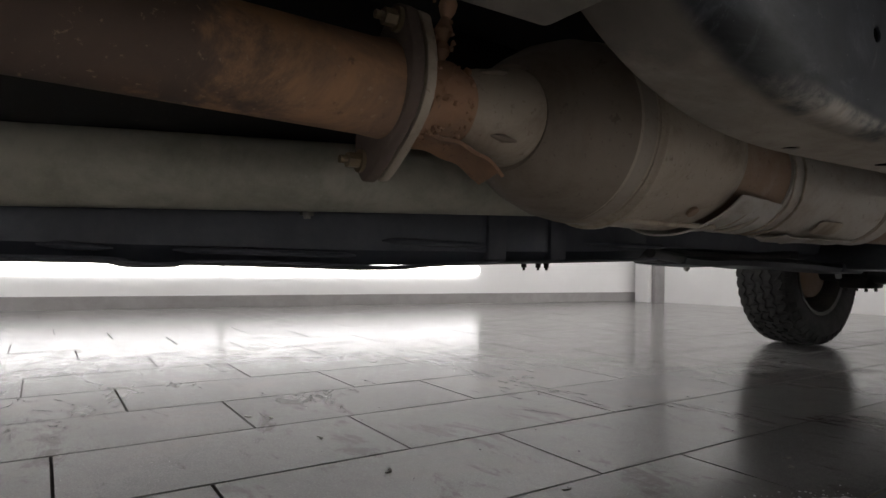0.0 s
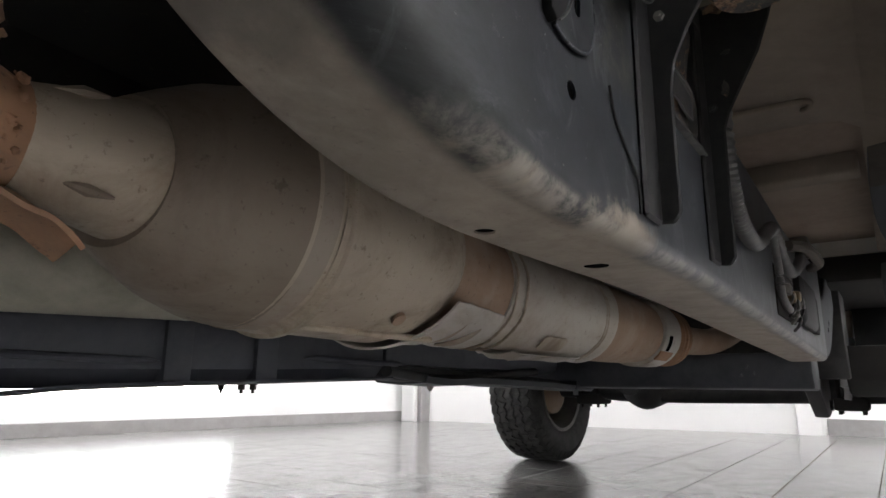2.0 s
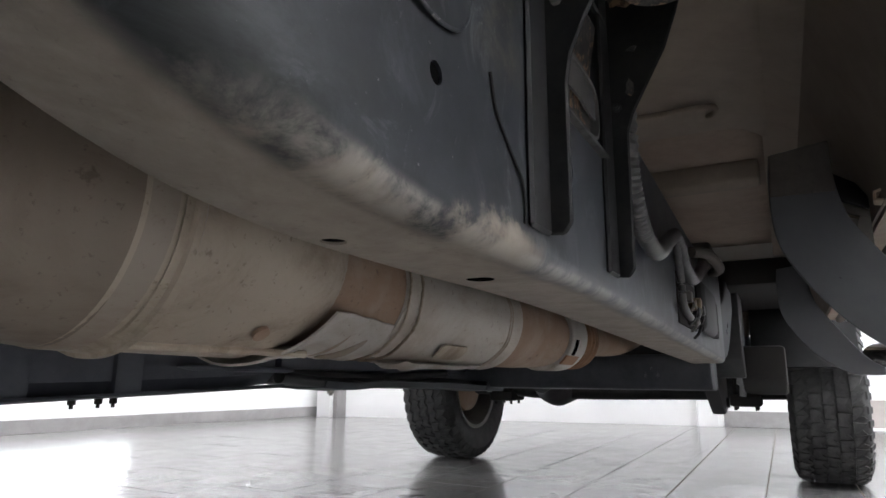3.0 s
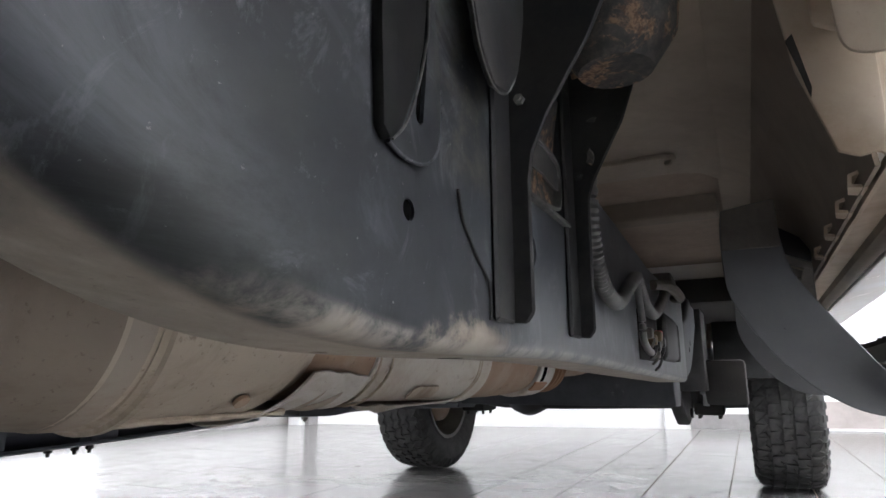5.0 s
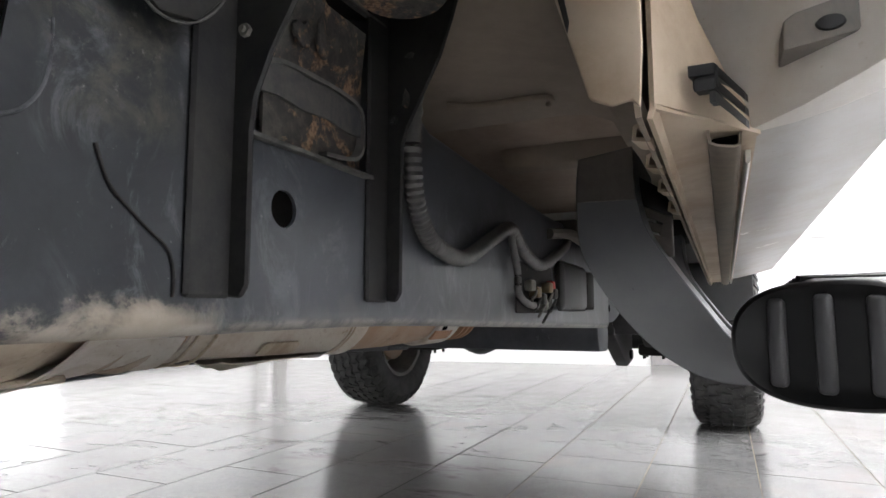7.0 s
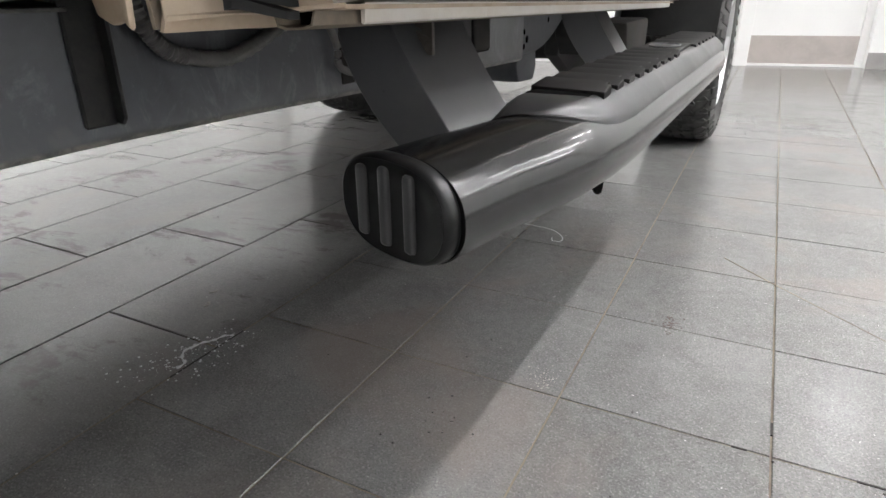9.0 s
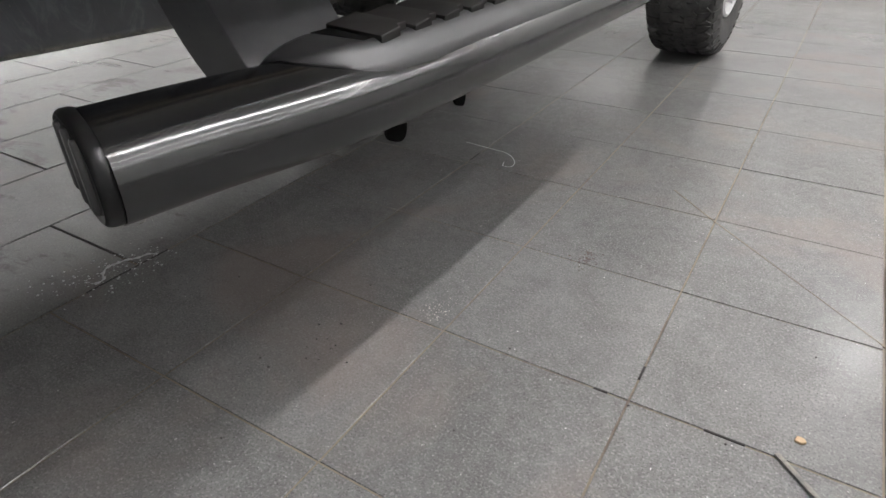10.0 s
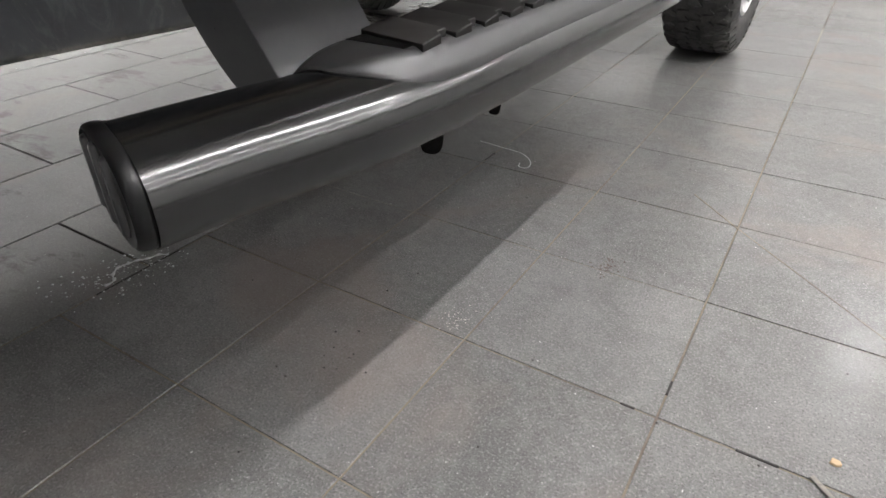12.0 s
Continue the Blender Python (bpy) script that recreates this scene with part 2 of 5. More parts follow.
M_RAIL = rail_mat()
def pipe_mat():
    """Orange-rusted pipe, darker brown in uneven patches away from the flange."""
    a = Mat("rusted_pipe", 0.75, 0.05, 0.4)
    cloud, mid, fine = a.noise(9, 9, 0.7, warp=0.9), a.noise(50, 8, 0.7), a.noise(170, 4, 0.65)
    c = a.mix(a.ramp(cloud, 0.38, 0.64), (0.52, 0.29, 0.15), (0.30, 0.185, 0.12))
    front_dark = a.math("ADD", a.math("MULTIPLY", a.ramp(a.axis(1), 0.40, 0.22), 0.34), a.math("ADD", a.math("MULTIPLY", cloud, 0.7), a.math("MULTIPLY", mid, 0.3)))
    c = a.mix(a.math("MULTIPLY", a.ramp(front_dark, 0.56, 0.78), 0.85), c, (0.105, 0.078, 0.066))
    c = a.mix(a.math("MULTIPLY", a.ramp(mid, 0.60, 0.70), 0.55), c, (0.10, 0.065, 0.05))
    c = a.mix(a.math("MULTIPLY", a.ramp(fine, 0.61, 0.70), 0.4), c, (0.58, 0.40, 0.26))
    a.color(c).bump(mid, 0.35, 0.0009)
    return a.m


M_PIPE = pipe_mat()
M_FLANGE = exhaust_mat("dark_flange", (0.17, 0.125, 0.10), (0.12, 0.09, 0.075), (0.25, 0.18, 0.13), 0.1, 0.65)
M_RUST = exhaust_mat("rusty_steel", (0.40, 0.225, 0.13), (0.26, 0.165, 0.11), (0.09, 0.06, 0.05), 0.05, 0.75)
M_STEEL = exhaust_mat("heat_stained_steel", (0.52, 0.445, 0.35), (0.31, 0.235, 0.165), (0.15, 0.095, 0.065))
M_CONE = exhaust_mat("browned_cone", (0.28, 0.23, 0.18), (0.20, 0.155, 0.115), (0.11, 0.075, 0.055), 0.15, 0.55)
M_SHIELD = exhaust_mat("shield_steel", (0.60, 0.565, 0.515), (0.46, 0.395, 0.32), (0.22, 0.14, 0.09), 0.25, 0.45)
M_WRAP = exhaust_mat("dimpled_wrap", (0.58, 0.535, 0.47), (0.46, 0.385, 0.305), (0.24, 0.155, 0.10), 0.2, 0.5, 320)
M_BROWN = exhaust_mat("browned_steel", (0.36, 0.24, 0.16), (0.43, 0.33, 0.25), (0.13, 0.085, 0.065), 0.1, 0.6)
M_BAND = exhaust_mat("browned_band", (0.42, 0.36, 0.295), (0.33, 0.255, 0.19), (0.2, 0.13, 0.09), 0.15, 0.55)
M_BLACK = dusty("black_paint", (0.016, 0.016, 0.0175), (0.070, 0.066, 0.060), 0.45, 0.45)
M_GUSSET = dusty("gusset_paint", (0.012, 0.0125, 0.0145), (0.045, 0.042, 0.036), 0.5, 0.55, 22, 0.4, 0.3)
M_SATIN = dusty("satin_black", (0.075, 0.077, 0.083), (0.108, 0.107, 0.106), 0.45, 0.29, 9, 0.7)
M_PAN = dusty("brown_pan", (0.25, 0.19, 0.15), (0.37, 0.295, 0.23), 0.7, 0.75, 6)
M_GLOSS = speckled("glossy_black", (0.004, 0.004, 0.0043), (0.006, 0.006, 0.0063), (0.009, 0.009, 0.009), 0.15, 0.0, 8, 160, 0.006, 0.5)
M_PLASTIC = dusty("black_plastic", (0.005, 0.005, 0.0055), (0.011, 0.011, 0.011), 0.3, 0.36, 9, 0.3)
M_GREY_PLASTIC = dusty("grey_plastic", (0.010, 0.010, 0.011), (0.022, 0.022, 0.023), 0.4, 0.40)
M_TREAD = dusty("tread_rubber", (0.0065, 0.006, 0.006), (0.013, 0.012, 0.0115), 0.35, 0.55, 9, 0.18)
M_RUBBER = dusty("tyre_rubber", (0.024, 0.0235, 0.023), (0.075, 0.072, 0.068), 0.65, 0.85, 14)
M_UNDER = dusty("underbody_coat", (0.235, 0.195, 0.157), (0.345, 0.283, 0.220), 0.7, 0.75, 5)
M_TANK = dusty("tank_plastic", (0.05, 0.055, 0.068), (0.11, 0.115, 0.13), 0.5, 0.5, 6)
M_SHAFT = dusty("olive_shaft", (0.32, 0.305, 0.24), (0.56, 0.525, 0.43), 0.7, 0.5, 8)
M_BODY = dusty("white_body", (0.82, 0.81, 0.79), (0.55, 0.46, 0.35), 0.4, 0.25, 4)
M_SILL = dusty("dusty_sill", (0.62, 0.515, 0.395), (0.46, 0.34, 0.225), 0.9, 0.5, 7)
M_CHANNEL = dusty("channel_grime", (0.17, 0.140, 0.108), (0.30, 0.25, 0.19), 0.6, 0.65, 12)
M_BRACKET_DUST = dusty("bracket_dust", (0.085, 0.076, 0.066), (0.17, 0.150, 0.125), 0.6, 0.7, 14)
M_CHALK = speckled("chalky_edge", (0.105, 0.110, 0.120), (0.035, 0.037, 0.042), (0.20, 0.205, 0.21), 0.8, 0.0, 70)
M_STOP = dusty("stop_grey", (0.17, 0.165, 0.16), (0.33, 0.29, 0.245), 0.6, 0.5, 12)
M_FENDER = dusty("dusty_fender", (0.80, 0.77, 0.72), (0.56, 0.475, 0.37), 0.45, 0.35, 4)
M_BEAM = dusty("dark_beam", (0.035, 0.038, 0.045), (0.085, 0.088, 0.095), 0.5, 0.5)
M_SHOCK = dusty("shock_grey", (0.35, 0.36, 0.37), (0.25, 0.23, 0.2), 0.5, 0.4)
M_ALLOY = speckled("alloy", (0.62, 0.62, 0.63), (0.5, 0.5, 0.5), (0.35, 0.34, 0.33), 0.3, 0.9, 10)
M_OLDRIM = dusty("dirty_rim", (0.10, 0.095, 0.09), (0.19, 0.175, 0.155), 0.7, 0.6)
M_CONDUIT = dusty("conduit", (0.085, 0.085, 0.085), (0.21, 0.20, 0.185), 0.6, 0.5, 18)
M_RIB = dusty("grey_rib", (0.045, 0.045, 0.047), (0.075, 0.075, 0.077), 0.4, 0.35)
M_BRASS = speckled("plated_bolt", (0.30, 0.235, 0.14), (0.2, 0.15, 0.1), (0.14, 0.1, 0.07), 0.5, 0.6, 40)
M_GRIME = speckled("rusty_grime", (0.085, 0.062, 0.046), (0.045, 0.036, 0.03), (0.2, 0.12, 0.07), 0.85, 0.0, 22)


def peel_mat():
    """Black paint that lifts off in ragged patches of brown rust."""
    a = Mat("peeling_black", 0.65)
    cloud, mid, fine = a.noise(26, 9, 0.7, warp=0.8), a.noise(90, 8, 0.7), a.noise(260, 3, 0.6)
    c = a.mix(a.ramp(mid, 0.35, 0.7), (0.045, 0.044, 0.043), (0.12, 0.11, 0.095))
    f = a.ramp(a.math("ADD", a.math("MULTIPLY", cloud, 0.75), a.math("MULTIPLY", mid, 0.25)), 0.495, 0.555)
    c = a.mix(f, c, a.mix(a.ramp(fine, 0.4, 0.65), (0.36, 0.23, 0.145), (0.13, 0.08, 0.055)))
    a.color(c).rough(mid, 0.5, 0.95).bump(a.math("ADD", f, mid), 0.5, 0.0012)
    return a.m


M_PEEL = peel_mat()
M_SCUFF = dusty("scuffed_steel", (0.06, 0.066, 0.075), (0.20, 0.18, 0.155), 0.5, 0.5, 24, 0.5, 0.3)
M_LIP = speckled("bare_edge", (0.24, 0.23, 0.20), (0.13, 0.125, 0.115), (0.12, 0.11, 0.1), 0.6, 0.1, 40)
# pale edges: wear on opening and ledge, painted highlight on flap and pocket lips
M_WORN_LIT = speckled("worn_lit_edge", (0.11, 0.108, 0.10), (0.05, 0.05, 0.048), (0.16, 0.15, 0.14), 0.6, 0.0, 60)
# near-black that stands for shade inside holes; also colours black step parts
M_HOLE = speckled("shade_black", (0.004, 0.004, 0.004), (0.006, 0.0055, 0.005), (0.008, 0.007, 0.006), 1.0, 0.0, 14, 60, 0.02, 0.0)
M_LINER = dusty("liner_plastic", (0.006, 0.006, 0.006), (0.018, 0.017, 0.016), 0.4, 0.7, 8, 0.2)
M_DARK = speckled("dark_grime", (0.018, 0.017, 0.016), (0.03, 0.026, 0.022), (0.05, 0.04, 0.035), 0.8, 0.0, 14)
M_RED = Mat("red_plastic", 0.4).color((0.5, 0.03, 0.03)).m
# mostly opaque white: the glints on the water are put into its colour
M_WATER = Mat("water", 0.02, 0.0, 0.5)
M_WATER.b.inputs["Base Color"].default_value = (0.78, 0.79, 0.79, 1)
M_WATER.b.inputs["Transmission Weight"].default_value = 0.25
M_WATER.b.inputs["IOR"].default_value = 1.33
M_WATER = M_WATER.m
M_CHIP = speckled("wood_chip", (0.48, 0.36, 0.22), (0.4, 0.28, 0.16), (0.3, 0.2, 0.12), 0.8, 0.0, 60)
M_GLASS = Mat("dark_glass", 0.05).color((0.02, 0.022, 0.025)).m


# ---------- mesh helpers ----------
def part(name, bm, material, parent=None, label="", smooth=35, kind="", category=""):
    me = bpy.data.meshes.new(name)
    bmesh.ops.recalc_face_normals(bm, faces=bm.faces)
    if smooth:
        lim = radians(smooth)
        for f in bm.faces:
            f.smooth = True
        for e in bm.edges:
            e.smooth = len(e.link_faces) == 2 and e.calc_face_angle(0) < lim
    bm.to_mesh(me)
    bm.free()
    me.materials.append(material)
    ob = new(name, me)
    ob.parent = parent
    return tagged(ob, label, category, "", kind)


def box(x0, x1, y0, y1, z0, z1, bev=0.0, seg=2, bm=None):
    own = bmesh.new()
    bmesh.ops.create_cube(own, size=1)
    for v in own.verts:
        v.co = Vector(((x0 + x1) / 2 + v.co.x * (x1 - x0), (y0 + y1) / 2 + v.co.y * (y1 - y0), (z0 + z1) / 2 + v.co.z * (z1 - z0)))
    if bev:
        bmesh.ops.bevel(own, geom=own.edges[:], offset=bev, segments=seg, profile=0.5, affect="EDGES")
    return merge(bm, own)


def merge(bm, own):
    if bm is None:
        return own
    tmp = bpy.data.meshes.new("tmp")
    own.to_mesh(tmp)
    own.free()
    bm.from_mesh(tmp)
    bpy.data.meshes.remove(tmp)
    return bm


def prism(pts, plane, a, b, bev=0.0, seg=2, bm=None):
    """A closed outline in plane xz, yz or xy, drawn out along the third axis from a to b."""
    own = bmesh.new()

    def place(p, w):
        if plane == "xz":
            return (p[0], w, p[1])
        if plane == "yz":
            return (w, p[0], p[1])
        return (p[0], p[1], w)

    lo = [own.verts.new(place(p, a)) for p in pts]
    hi = [own.verts.new(place(p, b)) for p in pts]
    own.faces.new(lo)
    own.faces.new(hi[::-1])
    for i in range(len(pts)):
        j = (i + 1) % len(pts)
        own.faces.new((lo[i], hi[i], hi[j], lo[j]))
    bmesh.ops.recalc_face_normals(own, faces=own.faces)
    if bev:
        sharp = [e for e in own.edges if e.calc_face_angle(0) > 0.6]
        bmesh.ops.bevel(own, geom=sharp, offset=bev, segments=seg, profile=0.5, affect="EDGES")
    return merge(bm, own)


def smooth_line(pts, n=8):
    """Catmull-Rom through the points."""
    p = [Vector(q) for q in pts]
    p = [p[0] * 2 - p[1]] + p + [p[-1] * 2 - p[-2]]
    out = []
    for i in range(1, len(p) - 2):
        for k in range(n):
            t = k / n
            out.append(0.5 * (2 * p[i] + (p[i + 1] - p[i - 1]) * t + (2 * p[i - 1] - 5 * p[i] + 4 * p[i + 1] - p[i + 2]) * t * t
                              + (3 * p[i] - p[i - 1] - 3 * p[i + 1] + p[i + 2]) * t ** 3))
    return out + [p[-2]]


def sweep(pts, radii, seg=24, bm=None, cap=True, flat=1.0, up=(0, 0, 1)):
    """A tube through the points; radii one number or one a point. flat squeezes it along up."""
    own = bmesh.new()
    p = [Vector(q) for q in pts]
    r = [radii] * len(p) if isinstance(radii, (int, float)) else radii
    rings = []
    for i, q in enumerate(p):
        d = (p[min(i + 1, len(p) - 1)] - p[max(i - 1, 0)]).normalized()
        s = d.cross(Vector(up))
        s = s.normalized() if s.length > 1e-4 else Vector((1, 0, 0))
        u = s.cross(d)
        rings.append([own.verts.new(q + r[i] * (s * math.cos(k * math.tau / seg) + u * flat * math.sin(k * math.tau / seg))) for k in range(seg)])
    for a, b in zip(rings, rings[1:]):
        for k in range(seg):
            own.faces.new((a[k], a[(k + 1) % seg], b[(k + 1) % seg], b[k]))
    if cap:
        own.faces.new(rings[0])
        own.faces.new(rings[-1][::-1])
    return merge(bm, own)


def loft(sections, bm=None, cap=True):
    """Skin between closed rings of equal count."""
    own = bmesh.new()
    rings = [[own.verts.new(q) for q in s] for s in sections]
    n = len(rings[0])
    for a, b in zip(rings, rings[1:]):
        for k in range(n):
            own.faces.new((a[k], a[(k + 1) % n], b[(k + 1) % n], b[k]))
    if cap:
        own.faces.new(rings[0])
        own.faces.new(rings[-1][::-1])
    return merge(bm, own)


def sheet(rows, thick, bm=None):
    """An open surface through rows of points, given a thickness."""
    own = bmesh.new()
    g = [[own.verts.new(q) for q in row] for row in rows]
    for a, b in zip(g, g[1:]):
        for k in range(len(a) - 1):
            own.faces.new((a[k], a[k + 1], b[k + 1], b[k]))
    bmesh.ops.recalc_face_normals(own, faces=own.faces)
    bmesh.ops.solidify(own, geom=own.faces[:], thickness=thick)
    return merge(bm, own)


def cyl(a, b, r, seg=16, bm=None):
    return sweep([a, b], r, seg, bm)


def bolt(at, d, r=0.009, length=0.012, bm=None):
    """A hexagonal head with a washer and a stub, pointing along d."""
    a, d = Vector(at), Vector(d).normalized()
    bm = sweep([a, a + d * length * 0.25], r * 1.45, 14, bm)
    bm = sweep([a + d * length * 0.25, a + d * length], r, 6, bm)
    return sweep([a + d * length, a + d * length * 1.5], r * 0.5, 10, bm)


def cut(ob, cutters):
    """Take closed meshes out of ob, for real holes."""
    for c in cutters:
        me = bpy.data.meshes.new("cutter")
        bmesh.ops.recalc_face_normals(c, faces=c.faces)
        c.to_mesh(me)
        c.free()
        tool = new("cutter", me)
        mod = ob.modifiers.new("cut", "BOOLEAN")
        mod.operation, mod.object, mod.solver = "DIFFERENCE", tool, "EXACT"
        mod.use_self = False
        deps = bpy.context.evaluated_depsgraph_get()
        done = bpy.data.meshes.new_from_object(ob.evaluated_get(deps))
        ob.modifiers.remove(mod)
        ob.data = done
        bpy.data.objects.remove(tool)
    return ob


def structure(ob, label):
    return tagged(ob, label, "", "", "structure")

# ---------- the room ----------
CORNER, WALL_B = Vector((-3.14, 5.64, 0)), Vector((0.982, 0.19, 0))
LEFT, WALL_L = Vector((-3.535, 5.70, 0)), Vector((-0.137, -0.9906, 0))


def wall_run(name, a, d, length, z0, z1, thick, mat, label, side=1, parent=None):
    """A straight run of wall, its face on the line from a along d, its body to the given side."""
    n = Vector((d.y, -d.x, 0)).normalized() * side
    p = [a, a + d * length, a + d * length - n * thick, a - n * thick]
    bm = prism([(q.x, q.y) for q in p], "xy", z0, z1, 0.002 if thick < 0.1 else 0.0, 1)
    ob = part(name, bm, mat, parent, "" if parent else label, 30)
    return ob if parent else structure(ob, label)


wall_run("wall_left", LEFT, WALL_L, 10.9, 0, 3.2, 0.2, M_WALL, "plain white painted showroom wall", -1)
wall_run("baseboard_left", LEFT + WALL_L * 0.1 + Vector((0.012, 0, 0)), WALL_L, 10.6, 0, 0.096, 0.012, M_SKIRT, "grey tile skirting along the white wall", -1)
wall_run("wall_back", CORNER - WALL_B * 0.6, WALL_B, 9.6, 0, 3.2, 0.2, M_WALL, "plain white painted back wall")
wall_run("baseboard_back", CORNER + WALL_B * 3.42 - Vector((0, 0.012, 0)), WALL_B, 0.78, 0, 0.13, 0.012, M_SKIRT, "grey tile skirting on the back wall")
wall_run("baseboard_right", CORNER + WALL_B * 4.14 - Vector((0, 0.014, 0)), WALL_B, 0.80, 0.02, 0.235, 0.014, M_SKIRT_TAN, "tan tile skirting on the back wall")
wall_run("trim_low", CORNER + WALL_B * 4.14 - Vector((0, 0.02, 0)), WALL_B, 0.80, 0, 0.02, 0.02, M_WALL, "white strip under the tan skirting")
wall_run("trim_rail", CORNER + WALL_B * 4.05 - Vector((0, 0.02, 0)), WALL_B, 0.86, 1.10, 1.15, 0.02, M_WALL, "white dado rail on the back wall")
wall_run("trim_jamb", CORNER + WALL_B * 4.94 - Vector((0, 0.03, 0)), WALL_B, 0.07, 0, 3.2, 0.03, M_WALL, "white door jamb on the back wall")
wall_run("wall_right_bay", CORNER + WALL_B * 5.01 - Vector((0, 0.10, 0)), WALL_B, 3.0, 0, 3.2, 0.10, M_WALL, "white wall bay standing slightly forward")
wall_run("baseboard_bay", CORNER + WALL_B * 5.01 - Vector((0, 0.112, 0)), WALL_B, 3.0, 0, 0.12, 0.012, M_SKIRT, "grey tile skirting of the wall bay")
structure(part("pillar", box(-3.48, -3.315, 5.42, 5.66, 0, 3.2, 0.006), M_WALL), "white painted corner pillar")
for u, w in ((3.22, 0.16), (4.06, 0.1)):
    o = CORNER + WALL_B * u - Vector((0, 0.07, 0))
    structure(wall_run("pillar", o, WALL_B, w, 0, 3.2, 0.09, M_WALL, "white painted wall pillar"), "white painted wall pillar")
structure(part("trim_dark", box(-3.312, -3.262, 5.47, 5.66, 0, 3.2, 0.004), M_SKIRT), "narrow grey frame strip beside the pillar")
# unseen front wall, its grey chosen for the light it bounces under the truck
structure(part("wall_front", box(-6, 6, -5.4, -5.2, 0, 3.2), M_FRONT_WALL), "plain grey unseen wall in front of the vehicle, added to bounce light")
structure(part("wall_right", box(5.8, 6.0, -5.4, 8.2, 0, 3.2), M_WALL), "plain white side wall")
structure(part("ceiling", box(-6, 6, -5.4, 8.2, 3.2, 3.35), M_CEIL), "plain white ceiling")


def tube_lamp(x, y, length, r=0.016, turn=0.0, glowing=M_TUBE):
    root = tagged(new("ceiling_light"), "long white tube lamp under the ceiling, inferred rows and added fill", "ceiling light", "ceiling tube lamps")
    root.location = (x, y, 3.2)
    root.rotation_euler = (0, 0, radians(turn))
    part("housing", box(-0.05, 0.05, -length / 2, length / 2, -0.045, 0, 0.008), M_WALL, root)
    part("tube", cyl((0, -length / 2 + 0.03, -0.065), (0, length / 2 - 0.03, -0.065), r, 16), glowing, root, "glowing white tube")
    return root


tube_lamp(2.22, 1.9, 3.4, 0.022, -1.1, M_TUBE_BRIGHT)
for lx, ly, ll in ((3.3, 1.9, 3.0), (4.5, 1.9, 3.0), (2.2, 6.2, 0.8), (3.3, 5.4, 2.2), (4.4, 5.4, 2.2)):
    tube_lamp(lx, ly, ll, 0.010 if ly < 3 else 0.009)
tube_lamp(3.36, 3.66, 2.2, 0.010, 90.0)
# unseen lamps added ahead of the truck to fill its forward-turned faces
for lx in (-0.3, 1.6):
    tube_lamp(lx, -2.9, 1.8, 0.018, 90.0)
# unseen lamps added to brighten the rear of the room
for lx in (-1.3, 0.2):
    tube_lamp(lx, 5.55, 1.4, 0.012)
# unseen left row, added as fill for the floor and the underside
tube_lamp(-2.6, 0.4, 2.2, 0.014)
tube_lamp(-2.6, 3.7, 2.2, 0.014)

# long glowing tubes low on the left wall, and added ones in front
def wall_light(base, along_wall, out, runs, label):
    root = tagged(new("wall_light"), label, "wall light", "low wall lamps")
    for start, length in runs:
        pa = base + along_wall * start + out * 0.012
        end = [(0.041 - 0.041 * math.sin(a), 0.306 - 0.041 * math.cos(a)) for a in [k * math.pi / 8 for k in range(9)]]
        outline = end + [(length - u, z) for u, z in end[::-1]]
        bm = bmesh.new()
        for w in (0.0, 0.02):
            bm.faces.new([bm.verts.new(pa + along_wall * s + out * w + Vector((0, 0, z))) for s, z in outline])
        bm.verts.ensure_lookup_table()
        m = len(outline)
        for k in range(m):
            bm.faces.new((bm.verts[k], bm.verts[(k + 1) % m], bm.verts[m + (k + 1) % m], bm.verts[m + k]))
        part("diffuser", bm, M_PANEL, root, "glowing white diffuser with rounded ends")


wall_light(LEFT, WALL_L, Vector((0.9906, -0.137, 0)), ((2.10, 2.245), (4.365, 2.6)), "two long glowing white lamps low on the wall")
# unseen glow strips, added as fill light from the front
wall_light(Vector((-2.2, -5.2, 0)), Vector((1, 0, 0)), Vector((0, 1, 0)), ((0.0, 2.6), (2.62, 2.6)), "glowing white strips added low on the unseen front wall")

# ---------- the truck ----------
truck = tagged(new("pickup_truck"), "white pickup truck with dusty underside and black side step", "pickup truck")


def along(table, y):
    """Straight interpolation in rows of y, value."""
    for (a, va), (b, vb) in zip(table, table[1:]):
        if y <= b:
            return va + (vb - va) * max(0.0, y - a) / (b - a)
    return table[-1][1]


LOW = smooth_line([(-1.3, 0.80, 0), (-0.4, 0.80, 0), (0.2, 0.74, 0), (0.40, 0.60, 0), (0.45, 0.540, 0), (0.50, 0.501, 0), (0.564, 0.475, 0), (0.64, 0.463, 0),
                   (0.75, 0.461, 0), (1.0, 0.462, 0), (1.5, 0.449, 0), (2.06, 0.434, 0)], 6)
RAIL_TOP = [(-1.3, 0.95), (-0.4, 0.95), (0.3, 0.90), (0.6, 0.80), (0.92, 0.76), (0.985, 0.70), (1.06, 0.656), (1.55, 0.632), (2.1, 0.66)]
RAIL_CORNER = [(-1.3, 0.024), (0.42, 0.024), (0.50, 0.023), (0.56, 0.020), (0.62, 0.017), (0.68, 0.014), (0.75, 0.012), (2.1, 0.012)]


def rail_ring(side, y, low):
    """The boxed section, its outer lower corner rolled wide where the rail sweeps up."""
    top, ring = along(RAIL_TOP, y), []
    x0, x1 = 0.489, 0.576
    for cx, cz, r, a0 in ((x1, low, along(RAIL_CORNER, y), -90), (x1, top, 0.012, 0), (x0, top, 0.012, 90), (x0, low, 0.015, 180)):
        sx, sz = (-1 if cx == x1 else 1), (1 if cz == low else -1)
        for k in range(9):
            a = radians(a0 + 90 * k / 8)
